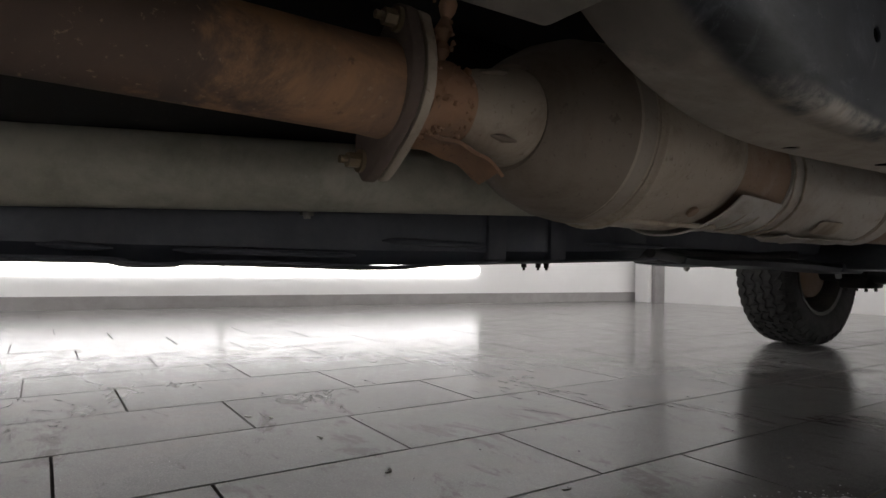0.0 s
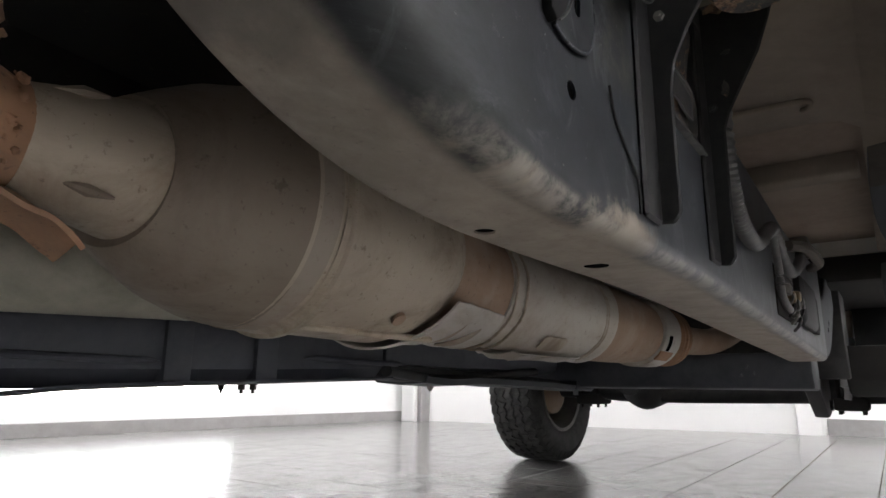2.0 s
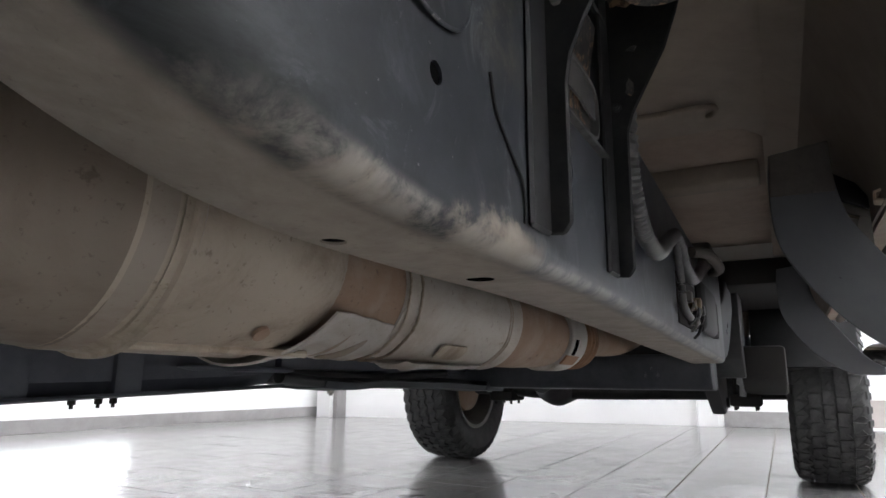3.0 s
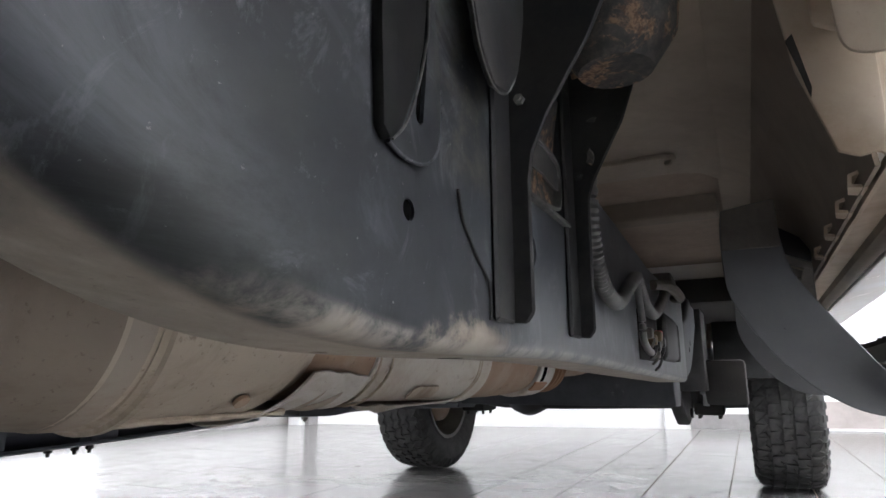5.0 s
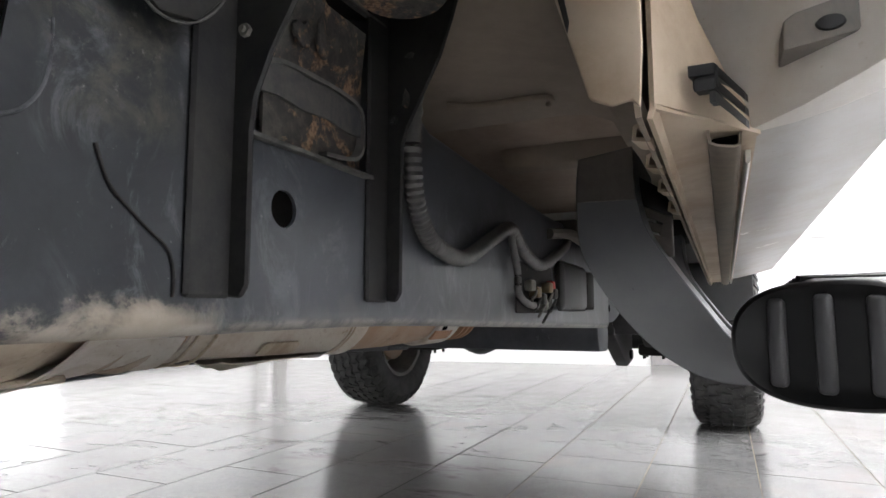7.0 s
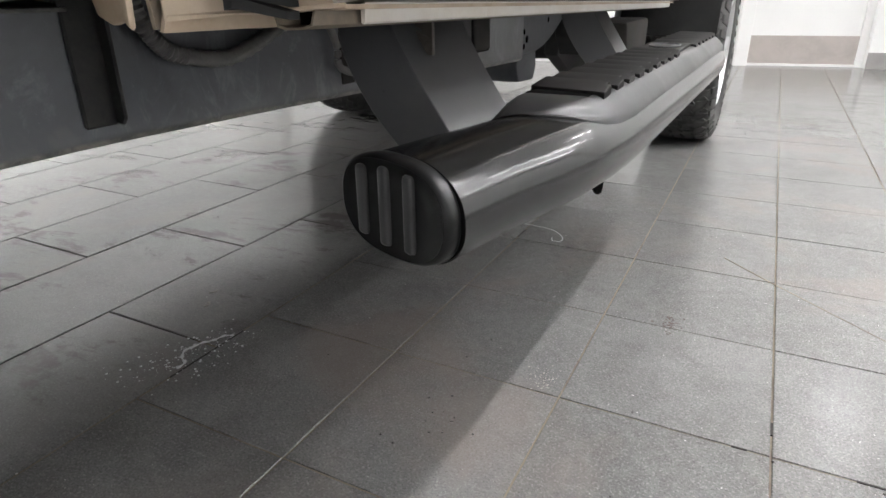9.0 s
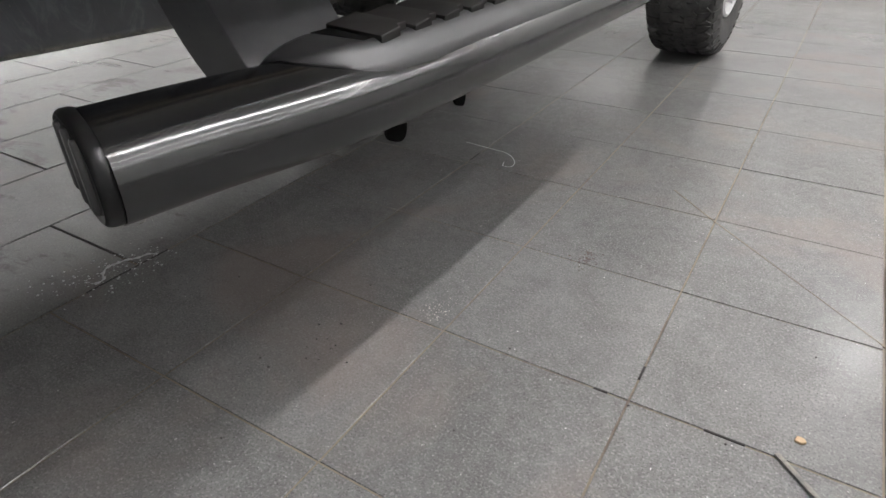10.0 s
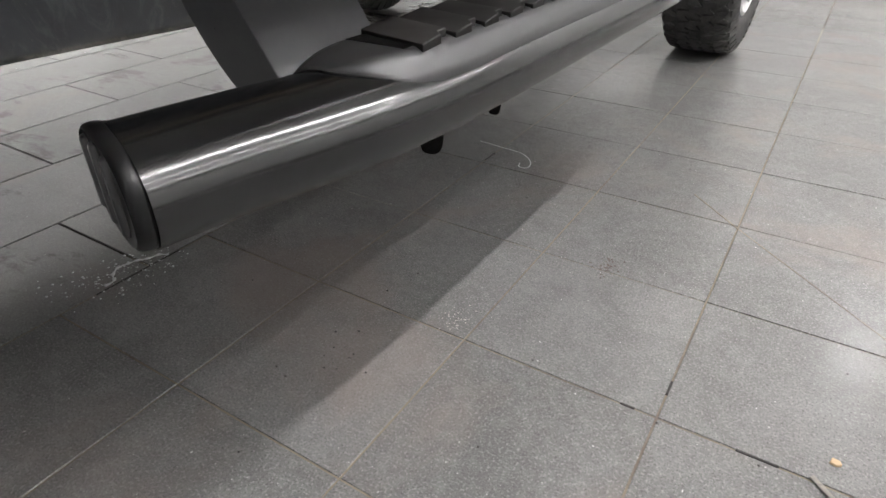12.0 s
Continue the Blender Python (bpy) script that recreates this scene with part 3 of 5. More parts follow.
            ring.append((side * (cx + sx * r + r * math.cos(a)), y, cz + sz * r + r * math.sin(a)))
    return ring


def frame_rail(side, holes):
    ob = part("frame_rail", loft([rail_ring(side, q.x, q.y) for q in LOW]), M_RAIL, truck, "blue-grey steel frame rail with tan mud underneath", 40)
    if holes:
        void = [(q.x, q.y + 0.007) for q in LOW if 0.74 < q.x < 1.99] + [(1.98, 0.576), (0.76, 0.576)]
        cut(ob, [prism(void, "yz", 0.502, 0.566),
                 sweep([(0.513, 0.677, 0.45), (0.513, 0.677, 0.50)], 0.0065, 16),
                 sweep([(0.526, 0.812, 0.45), (0.526, 0.812, 0.50)], 0.0095, 16, flat=0.7),
                 cyl((0.59, 0.663, 0.526), (0.55, 0.663, 0.526), 0.0055),
                 cyl((0.59, 0.849, 0.541), (0.54, 0.849, 0.541), 0.0125, 24),
                 cyl((0.526, 1.90, 0.42), (0.526, 1.90, 0.46), 0.009),
                 box(0.535, 0.60, 0.806, 0.955, 0.583, 0.735, 0.008, 3)])
    bm = bmesh.new()
    bm.from_mesh(ob.data)
    for f in bm.faces:
        f.smooth = True
    for e in bm.edges:
        e.smooth = len(e.link_faces) == 2 and e.calc_face_angle(0) < 0.6
    bm.to_mesh(ob.data)
    bm.free()
    # the rear length, sleeved into the front one and swept up over the axle
    back = smooth_line([(1.95, 0.447, 0), (2.10, 0.445, 0), (2.22, 0.452, 0), (2.34, 0.49, 0), (2.5, 0.57, 0), (2.7, 0.66, 0), (3.0, 0.715, 0), (5.2, 0.72, 0)], 5)
    upper = smooth_line([(5.2, 0.86, 0), (3.0, 0.86, 0), (2.7, 0.80, 0), (2.45, 0.70, 0), (2.2, 0.60, 0), (1.95, 0.585, 0)], 5)
    rear = part("rear_rail", prism([(q.x, q.y) for q in back + upper], "yz", min(side * 0.494, side * 0.571), max(side * 0.494, side * 0.571), 0.010, 3), M_BEAM, truck, "blue-grey rear frame rail", 40)
    if holes:
        # black discs on the surface stand for the shade of small holes
        for y, z, r in ((2.06, 0.482, 0.009), (2.10, 0.482, 0.009), (2.08, 0.500, 0.007), (2.08, 0.466, 0.007), (2.26, 0.52, 0.007), (2.30, 0.54, 0.007)):
            part("rail_hole_shade", cyl((0.569, y, z), (0.5716, y, z), r, 14), M_HOLE, rear, "black disc for the shade of a rail hole")
    return ob


rail = frame_rail(1, True)
# black plugs in the cut holes, painting in their inner shade
for hx, hy, hr, hz in ((0.513, 0.677, 0.0062, 0.4625), (0.526, 0.812, 0.0092, 0.4615)):
    part("drain_hole_shade", sweep([(hx, hy, hz), (hx, hy, 0.485)], hr, 16), M_HOLE, rail, "black plug for the shade inside a drain hole")
part("drain_hole_shade", cyl((0.566, 0.849, 0.541), (0.5735, 0.849, 0.541), 0.0124, 20), M_HOLE, rail, "black plug for the shade in the round side hole")
part("drain_hole_shade", cyl((0.5745, 0.663, 0.526), (0.565, 0.663, 0.526), 0.0054), M_HOLE, rail, "black plug for the shade inside a drain hole")
frame_rail(-1, False)


# body mount: two gussets, tray, cup and pads on the near rail
def gusset(y, edge, top):
    pts = [(0.577, 0.483), (0.588, 0.482), (0.593, 0.489)] + edge + [(0.577, top)]
    bm = prism(pts, "xz", y - 0.002, y + 0.002, 0.0015, 1)
    box(0.5755, 0.580, y - 0.032, y + 0.001, 0.482, top, 0.002, 1, bm)
    return part("body_mount_gusset", bm, M_GUSSET, rail, "black body mount gusset plate welded to the rail")


gusset(0.80, [(0.593, 0.578), (0.596, 0.598), (0.607, 0.623), (0.622, 0.648), (0.637, 0.672), (0.655, 0.71), (0.67, 0.76)], 0.76)
gus = gusset(0.978, [(0.594, 0.612), (0.599, 0.628), (0.607, 0.643), (0.629, 0.684), (0.640, 0.715), (0.648, 0.742), (0.656, 0.771), (0.665, 0.80)], 0.80)
for k, (x, z, w, h) in enumerate(((0.597, 0.652, 0.004, 0.010), (0.601, 0.690, 0.006, 0.003), (0.598, 0.742, 0.018, 0.012))):
    rk = random.Random(20 + k)
    pts = [(x + w * math.cos(t * math.tau / 12) * rk.uniform(0.5, 1.1), z + h * math.sin(t * math.tau / 12) * rk.uniform(0.5, 1.1)) for t in range(12)]
    part("rust_spot", prism(pts, "xz", 0.9752, 0.9764, 0.0003, 1), M_PEEL, gus, "orange rust breaking through the paint")
part("opening_lip", box(0.574, 0.582, 0.812, 0.952, 0.580, 0.5835, 0.0012), M_WORN_LIT, rail, "worn lower lip of the frame opening")
bm = sheet([[(0.562, y, 0.60), (0.565, y + 0.01, 0.64), (0.570, y + 0.005, 0.67), (0.577, y, 0.70)] for y in (0.815, 0.85, 0.885, 0.92, 0.945)], 0.003)
part("inner_gusset", bm, M_PEEL, rail, "rust-stained plate inside the frame opening")
chan = smooth_line([(0.572, 0.824, 0.627), (0.573, 0.841, 0.640), (0.574, 0.893, 0.643), (0.574, 0.935, 0.640), (0.574, 0.947, 0.628), (0.574, 0.947, 0.606), (0.574, 0.934, 0.592), (0.574, 0.895, 0.587)], 5)
part("inner_channel", sheet([[(0.576, q.y, q.z) for q in chan], [(0.548, q.y, q.z + 0.004) for q in chan]], 0.003), M_CONDUIT, rail, "rounded grey channel in the frame opening")
part("channel_face", sheet([[(0.5735, y, 0.6395 - 0.0035 * k - 0.05 * max(0.0, y - 0.90) + 0.0012 * math.sin(y * 120 + k)) for k in range(8)] for y in [0.828 + 0.0145 * j for j in range(9)]], 0.002), M_SCUFF, rail, "scuffed blue-grey face of the channel")
part("channel_web", sheet([[(0.5685, y, z + 0.002 * math.sin(y * 90)) for z in (0.588, 0.60, 0.615, 0.63, 0.64)] for y in (0.835, 0.86, 0.885, 0.91, 0.935, 0.95)], 0.003), M_PEEL, rail, "rust-spotted web inside the channel")
ledge = smooth_line([(0.83, 0.700, 0), (0.883, 0.713, 0), (0.93, 0.716, 0), (0.972, 0.718, 0)], 5)
part("inner_ledge", sheet([[(x, q.x, q.y + dz) for q in ledge] for x, dz in ((0.578, 0.0), (0.574, 0.003), (0.545, 0.010))], 0.003), M_BLACK, rail, "folded black ledge above the channel")
part("ledge_lip", sweep([(0.5795, q.x, q.y) for q in ledge], 0.0013, 8), M_WORN_LIT, rail, "worn bare edge of the ledge")
for k, (y, z, w, h) in enumerate(((0.893, 0.683, 0.010, 0.026), (0.868, 0.668, 0.014, 0.012), (0.905, 0.735, 0.03, 0.014))):
    rk = random.Random(k)
    pts = [(y + w * math.cos(t * math.tau / 14) * rk.uniform(0.55, 1.1), z + h * math.sin(t * math.tau / 14) * rk.uniform(0.55, 1.1)) for t in range(14)]
    part("rust_flake", prism(pts, "yz", 0.5715, 0.5755, 0.001, 1), M_PEEL, rail, "flaking patch of orange rust")
part("body_mount_cushion", sweep([(0.64, 0.89, 0.69), (0.64, 0.89, 0.72), (0.64, 0.89, 0.76), (0.64, 0.89, 0.80)], [0.03, 0.05, 0.055, 0.05], 24), M_PEEL, rail, "rusty round body mount cushion")
flap = [(0.700, 0.76), (0.700, 0.66), (0.712, 0.632), (0.732, 0.617), (0.755, 0.622), (0.775, 0.645), (0.79, 0.69), (0.795, 0.76)]
lip = smooth_line([(0.594, y, z) for y, z in flap[1:]], 5)
# pale sweep paints the highlight along the flap's lit lip
part("flap_lip", sweep(lip, 0.0007, 8), M_WORN_LIT, rail, "thin flap lip, its edge highlight put into a pale colour")
part("round_flap", prism(flap, "yz", 0.590, 0.596, 0.002), M_GUSSET, rail, "black bracket flap with a rounded lower edge")
pocket = [(0.627, 0.80), (0.628, 0.60), (0.631, 0.556), (0.637, 0.551), (0.648, 0.562), (0.659, 0.583), (0.668, 0.610), (0.672, 0.64), (0.674, 0.80)]
lip = smooth_line([(0.5825, y, z) for y, z in pocket[3:]], 5)
# pale sweep paints the highlight along the pocket's lit rim
part("pocket_lip", sweep(lip, 0.0007, 8), M_WORN_LIT, rail, "thin pocket lip, its edge highlight put into a pale colour")
part("control_arm_bracket", prism(pocket, "yz", 0.575, 0.582, 0.002), M_LINER, rail, "dark bracket pocket on the rail side")
pk = [(q.x, q.y) for q in smooth_line([(0.640, 0.552, 0), (0.652, 0.549, 0), (0.668, 0.550, 0), (0.682, 0.556, 0), (0.691, 0.570, 0), (0.693, 0.592, 0), (0.690, 0.625, 0), (0.684, 0.66, 0), (0.68, 0.72, 0)], 4)] + [(0.655, 0.72), (0.655, 0.58)]
plate = part("bracket_ear", prism(pk, "yz", 0.576, 0.579, 0.0012), M_RAIL, rail, "worn steel ear beside the pocket")
cut(plate, [prism([(0.6640, 0.575), (0.6655, 0.5715), (0.6690, 0.5705), (0.6720, 0.573), (0.6750, 0.60), (0.6800, 0.65), (0.6715, 0.65), (0.6680, 0.60)], "yz", 0.57, 0.59)])
# black backing paints the shade inside the ear's slot
part("slot_shadow", prism([(0.6640, 0.575), (0.6655, 0.5715), (0.6690, 0.5705), (0.6720, 0.573), (0.6750, 0.60), (0.6800, 0.65), (0.6715, 0.65), (0.6680, 0.60)], "yz", 0.5762, 0.5768), M_HOLE, rail, "black strip for the shade in the bracket ear slot")
part("ear_lip", sweep([(0.5785, y, z) for y, z in pk[:22]], 0.0010, 8), M_CHALK, rail, "chalky worn edge of the bracket ear")
part("gusset_rivet", bolt((0.588, 0.799, 0.637), (0, -1, 0), 0.004, 0.004), M_LIP, rail, "worn round rivet")
part("gusset_rivet", bolt((0.585, 0.976, 0.636), (0, -1, 0), 0.003, 0.003), M_BLACK, rail, "black rivet")

# wiring along the rail
loom = smooth_line([(0.588, 1.012, 0.70), (0.588, 1.006, 0.623), (0.588, 1.011, 0.578), (0.588, 1.027, 0.552), (0.588, 1.052, 0.537), (0.588, 1.122, 0.530), (0.588, 1.213, 0.561), (0.588, 1.281, 0.580),
                    (0.588, 1.341, 0.553), (0.588, 1.428, 0.544), (0.588, 1.564, 0.583), (0.588, 1.615, 0.613)], 12)
part("wiring_conduit", sweep(loom, [0.0074 + 0.0016 * (k % 2) for k in range(len(loom))], 14), M_CONDUIT, rail, "ribbed grey wiring conduit")
loom2 = smooth_line([(0.586, 1.285, 0.578), (0.586, 1.291, 0.563), (0.586, 1.311, 0.528), (0.586, 1.315, 0.499), (0.586, 1.358, 0.485), (0.586, 1.40, 0.483)], 8)
part("wiring_conduit", sweep(loom2, 0.005, 12), M_CONDUIT, rail)
part("connector_well", box(0.572, 0.5785, 1.33, 1.52, 0.472, 0.545, 0.003), M_DARK, rail, "dark well behind the connectors")
for k in range(6):
    u, z = 1.36 + 0.022 * k, 0.515 - 0.009 * ((k * 5) % 4)
    part("wire_connector", box(0.579, 0.592 + 0.002 * (k % 3), u, u + 0.02, z - 0.012, z + 0.004, 0.003), (M_LIP, M_BRASS, M_BLACK)[k % 3], rail, ("pale plug", "brass-coloured plug", "black plug")[k % 3])
    part("connector_wire", sweep(smooth_line([(0.584, u + 0.01, z), (0.592, u + 0.018, z - 0.012), (0.59, u + 0.004, z - 0.024), (0.582, u + 0.02, z - 0.03)], 5), 0.0022, 8), (M_LIP, M_BLACK)[k % 2], rail)
part("red_plug", box(0.579, 0.592, 1.475, 1.49, 0.50, 0.522, 0.003), M_RED, rail, "red plug")
part("side_cover", box(0.574, 0.592, 1.54, 1.74, 0.475, 0.56, 0.012, 3), M_BLACK, rail, "rounded black cover on the rail")
part("side_cover", box(0.574, 0.586, 1.76, 1.84, 0.478, 0.555, 0.010, 3), M_DARK, rail, "rounded dark cover on the rail")
part("rail_clamp", sweep(smooth_line([(0.58, 1.50, 0.60), (0.60, 1.56, 0.605), (0.61, 1.64, 0.595), (0.60, 1.72, 0.60), (0.585, 1.80, 0.61)], 5), 0.009, 10), M_BRACKET_DUST, rail, "brown dusty clamp on the rail top")
part("rail_clamp", box(0.50, 0.60, 1.62, 1.70, 0.612, 0.64, 0.006), M_BRACKET_DUST, rail, "brown dusty block on the rail top")
part("brake_pipe", sweep(smooth_line([(0.5775, 0.716, 0.551), (0.577, 0.724, 0.534), (0.577, 0.736, 0.523), (0.577, 0.748, 0.514), (0.577, 0.757, 0.508), (0.577, 0.761, 0.502), (0.577, 0.763, 0.492), (0.5765, 0.763, 0.482)], 8), 0.0009, 8), M_DARK, rail, "thin dark pipe along the rail")

# control arm mount under the rail, and the beam ahead of the axle
mount = part("control_arm_mount", box(0.498, 0.574, -0.25, 0.440, 0.503, 0.60, 0.005), M_RAIL, truck, "grey-green steel box under the rail")
cut(mount, [box(0.515, 0.60, 0.30, 0.425, 0.515, 0.62, 0.006), box(0.546, 0.60, 0.36, 0.428, 0.49, 0.6, 0.004)])
beam = part("crossmember", prism([(2.15, 0.371), (2.26, 0.366), (2.28, 0.40), (2.27, 0.455), (2.13, 0.46), (2.13, 0.41)], "yz", -0.50, 0.537, 0.006), M_BEAM, truck, "dark blue-grey steel crossmember")
for q in ((0.375, 0.405), (0.405, 0.408), (0.39, 0.425)):
    part("beam_bolt", bolt((q[0], 2.13, q[1]), (0, -1, 0), 0.005, 0.006), M_BEAM, beam)


# ---------- exhaust ----------
def lathe(stations, seg=40):
    """A round body along y: rows of y, x, z, radius."""
    return sweep([(x, y, z) for y, x, z, r in stations], [r for y, x, z, r in stations], seg)


exhaust = part("exhaust_pipe", lathe([(-1.2, 0.33, 0.53, 0.036), (-0.2, 0.335, 0.515, 0.036), (0.2, 0.337, 0.508, 0.0365), (0.405, 0.338, 0.503, 0.0365), (0.42, 0.338, 0.503, 0.038)]), M_PIPE, truck, "rusty brown exhaust pipe")
tilt = [(0.372, 0.556), (0.352, 0.565), (0.336, 0.553), (0.298, 0.515), (0.288, 0.46), (0.297, 0.441), (0.315, 0.438), (0.372, 0.480), (0.383, 0.52)]
tilt = [(v.x, v.y) for v in smooth_line([(x, z, 0) for x, z in tilt + tilt[:1]], 4)[:-1]]
part("flange", prism(tilt, "xz", 0.420, 0.432, 0.003), M_FLANGE, exhaust, "brown steel exhaust flange")
part("flange", prism([(x * 0.98 + 0.0068, z * 0.98 + 0.010) for x, z in tilt], "xz", 0.4335, 0.443, 0.003), M_STEEL, exhaust, "grey steel counter flange")
for q in ((0.362, 0.549), (0.304, 0.452)):
    part("flange_bolt", bolt((q[0], 0.420, q[1]), (0, -1, 0), 0.0065, 0.013), M_BRASS, exhaust, "yellowish plated flange bolt")
part("exhaust_neck", lathe([(0.443, 0.336, 0.503, 0.033), (0.46, 0.333, 0.503, 0.031), (0.475, 0.331, 0.503, 0.034), (0.49, 0.328, 0.503, 0.030), (0.52, 0.322, 0.504, 0.030)]), M_RUST, exhaust, "rusted pipe neck behind the flange")
rows = []
for k in range(25):
    a = radians(-112 + 190 * k / 24)
    rows.append([(x + r * math.cos(a), y + 0.010 * math.cos(a * 1.2) * f, z + r * math.sin(a)) for f, (y, x, z, r) in zip((0, 0, 0.2, 0.5, 0.8, 1, 1), ((0.497, 0.326, 0.503, 0.031), (0.515, 0.322, 0.504, 0.036), (0.545, 0.316, 0.505, 0.0415), (0.575, 0.309, 0.507, 0.048), (0.598, 0.304, 0.508, 0.0535), (0.604, 0.303, 0.508, 0.0575), (0.612, 0.302, 0.508, 0.0585)))])
neck = part("neck_shield", sheet(rows, 0.0018), M_STEEL, exhaust, "grey steel heat shield wrapped round the neck", 50)
bead = [Vector(r[-1]) + Vector((0.001, 0.001, 0)) for r in rows[5:16]]
part("shield_bead", sweep(bead, [0.002] + [0.0042 + 0.0007 * math.sin(k * 2.1) for k in range(len(bead) - 2)] + [0.002], 10), M_BAND, neck, "rolled edge of the shield")
for ang, dy in ((0.85, 0.522), (-0.75, 0.530)):
    part("shield_dent", sweep([(0.320 + r * math.cos(ang), dy + e, 0.504 + r * math.sin(ang)) for r, e in ((0.0355, -0.014), (0.0392, 0.0), (0.0415, 0.014))], [0.001, 0.004, 0.001], 8), M_CONE, neck, "pressed rib of the shield")
cat = part("catalytic_converter", lathe([(0.655, 0.2915, 0.509, 0.090), (0.664, 0.291, 0.509, 0.0932), (0.672, 0.291, 0.509, 0.0937), (0.69, 0.29, 0.509, 0.094),
                                         (0.6935, 0.29, 0.509, 0.0955), (0.699, 0.29, 0.509, 0.0962), (0.7005, 0.29, 0.509, 0.0995), (0.706, 0.29, 0.509, 0.0995), (0.7075, 0.29, 0.509, 0.094), (0.78, 0.287, 0.508, 0.094), (0.832, 0.285, 0.507, 0.0935),
                                         (0.856, 0.284, 0.505, 0.087), (0.876, 0.283, 0.503, 0.079), (0.90, 0.283, 0.501, 0.070)], 56), M_STEEL, truck, "dirty grey steel catalytic converter")
part("converter_cone", lathe([(0.56, 0.31, 0.506, 0.05), (0.585, 0.303, 0.507, 0.066), (0.61, 0.297, 0.508, 0.080), (0.64, 0.293, 0.509, 0.0905), (0.658, 0.2915, 0.509, 0.0927), (0.668, 0.291, 0.509, 0.0935), (0.670, 0.291, 0.509, 0.092)], 56), M_CONE, cat, "browned front cone of the converter")
part("rust_band", lathe([(0.667, 0.291, 0.509, 0.0925), (0.669, 0.291, 0.509, 0.0946), (0.684, 0.29, 0.509, 0.0950), (0.686, 0.29, 0.509, 0.094)], 56), M_BAND, cat, "brown heat band round the converter")
for ang, r in ((-1.25, 0.0945), (0.35, 0.0945)):
    part("weld_seam", sweep([(0.29 + (r + 0.0005) * math.cos(ang), 0.70 + 0.02 * k, 0.5085 + (r + 0.0005) * math.sin(ang)) for k in range(10)], [0.0028 + 0.0008 * (k % 2) for k in range(10)], 8), M_STEEL, cat, "rough weld seam")
part("spot_boss", sweep([(0.345, 0.80, 0.432), (0.347, 0.80, 0.4295)], 0.007, 12), M_BROWN, cat)
part("brown_pipe", lathe([(0.862, 0.2835, 0.503, 0.076), (0.90, 0.283, 0.50, 0.0725), (0.96, 0.282, 0.496, 0.0705), (1.03, 0.28, 0.492, 0.069)]), M_BROWN, cat, "heat-browned pipe section")
CAT_END = [(0.70, 0.098), (0.832, 0.0975), (0.858, 0.0915), (0.885, 0.0835), (0.92, 0.0785), (1.04, 0.0765)]
rows = []
for k in range(15):
    a = -2.25 + 1.65 * k / 14
    y0 = 0.876 - 0.048 * min(1.0, (-0.60 - a) / 0.95)
    row = []
    for j in range(10):
        y = y0 + (0.982 - y0) * j / 9
        r = along(CAT_END, y) + 0.004 * (1 - j / 9) + 0.0022 * math.sin(j * 1.9) * (1 if 1 < j < 8 else 0)
        row.append((0.2835 + r * math.cos(a), y, 0.506 - 0.10 * (y - 0.87) + r * math.sin(a)))
    rows.append(row)
part("lower_shield", sheet(rows, 0.002), M_SHIELD, cat, "folded steel heat shield plate", 50)
for yr in (0.915, 0.945):
    r = along(CAT_END, yr) + 0.0028
    part("shield_rib", sweep([(0.2835 + r * math.cos(a), yr + 0.03 * (a + 1.2), 0.506 - 0.10 * (yr - 0.87) + r * math.sin(a)) for a in [-1.55 + 0.12 * k for k in range(7)]], [0.001, 0.003, 0.004, 0.0045, 0.004, 0.003, 0.001], 8), M_BAND, cat, "raised tan rib of the shield")
muffler = part("muffler", lathe([(0.998, 0.281, 0.494, 0.066), (1.0, 0.281, 0.494, 0.0722), (1.03, 0.28, 0.492, 0.0728), (1.035, 0.28, 0.4915, 0.0700), (1.06, 0.28, 0.490, 0.0695), (1.30, 0.283, 0.484, 0.0695),
                                 (1.31, 0.283, 0.484, 0.073), (1.325, 0.284, 0.483, 0.073), (1.33, 0.284, 0.483, 0.069)]), M_WRAP, truck, "dimpled silver muffler wrap")
rows = []
for k in range(9):
    a = -2.2 + 0.95 * k / 8
    rows.append([(0.282 + (0.0715 + b) * math.cos(a), y, 0.487 + (0.0715 + b) * math.sin(a)) for y, b in ((1.075, 0.001), (1.09, 0.006 + 0.003 * math.sin(k * 2.3)), (1.20, 0.003 + 0.002 * math.sin(k * 1.7)), (1.27, 0.006 * abs(math.sin(k * 1.1))), (1.285, 0.001))])
part("wrap_fold", sheet(rows, 0.0015), M_SHIELD, muffler, "crumpled lower fold of the wrap")
for y, r in ((1.003, 0.0738), (1.028, 0.0738), (1.285, 0.0712), (1.293, 0.0712)):
    part("wrap_crimp", sweep([(0.281 + r * math.cos(a), y + 0.0012 * math.sin(a * 9), 0.490 - (y - 1.05) * 0.024 + r * math.sin(a)) for a in [-2.3 + 0.09 * k for k in range(34)]], [0.0014 + 0.0006 * (k % 2) for k in range(34)], 6), M_STEEL, muffler, "beaded crimp seam round the wrap")
# black sheet laid on the sleeve as the slot's shade
part("clamp_slot_shade", sheet([[(0.2915 + 0.0692 * math.cos(a), y, 0.479 + 0.0692 * math.sin(a)) for a in (-0.15, -0.3, -0.45, -0.6)] for y in (1.585, 1.595, 1.605)], 0.001), M_HOLE, muffler, "black sheet for the shade of the clamp slot")
part("clamp_lug", sheet([[(0.2915 + 0.0705 * math.cos(a), y, 0.479 + 0.0705 * math.sin(a)) for a in (-0.62, -0.72, -0.82, -0.92)] for y in (1.56, 1.60, 1.635)], 0.003), M_RUST, muffler, "rusty clamp lug")
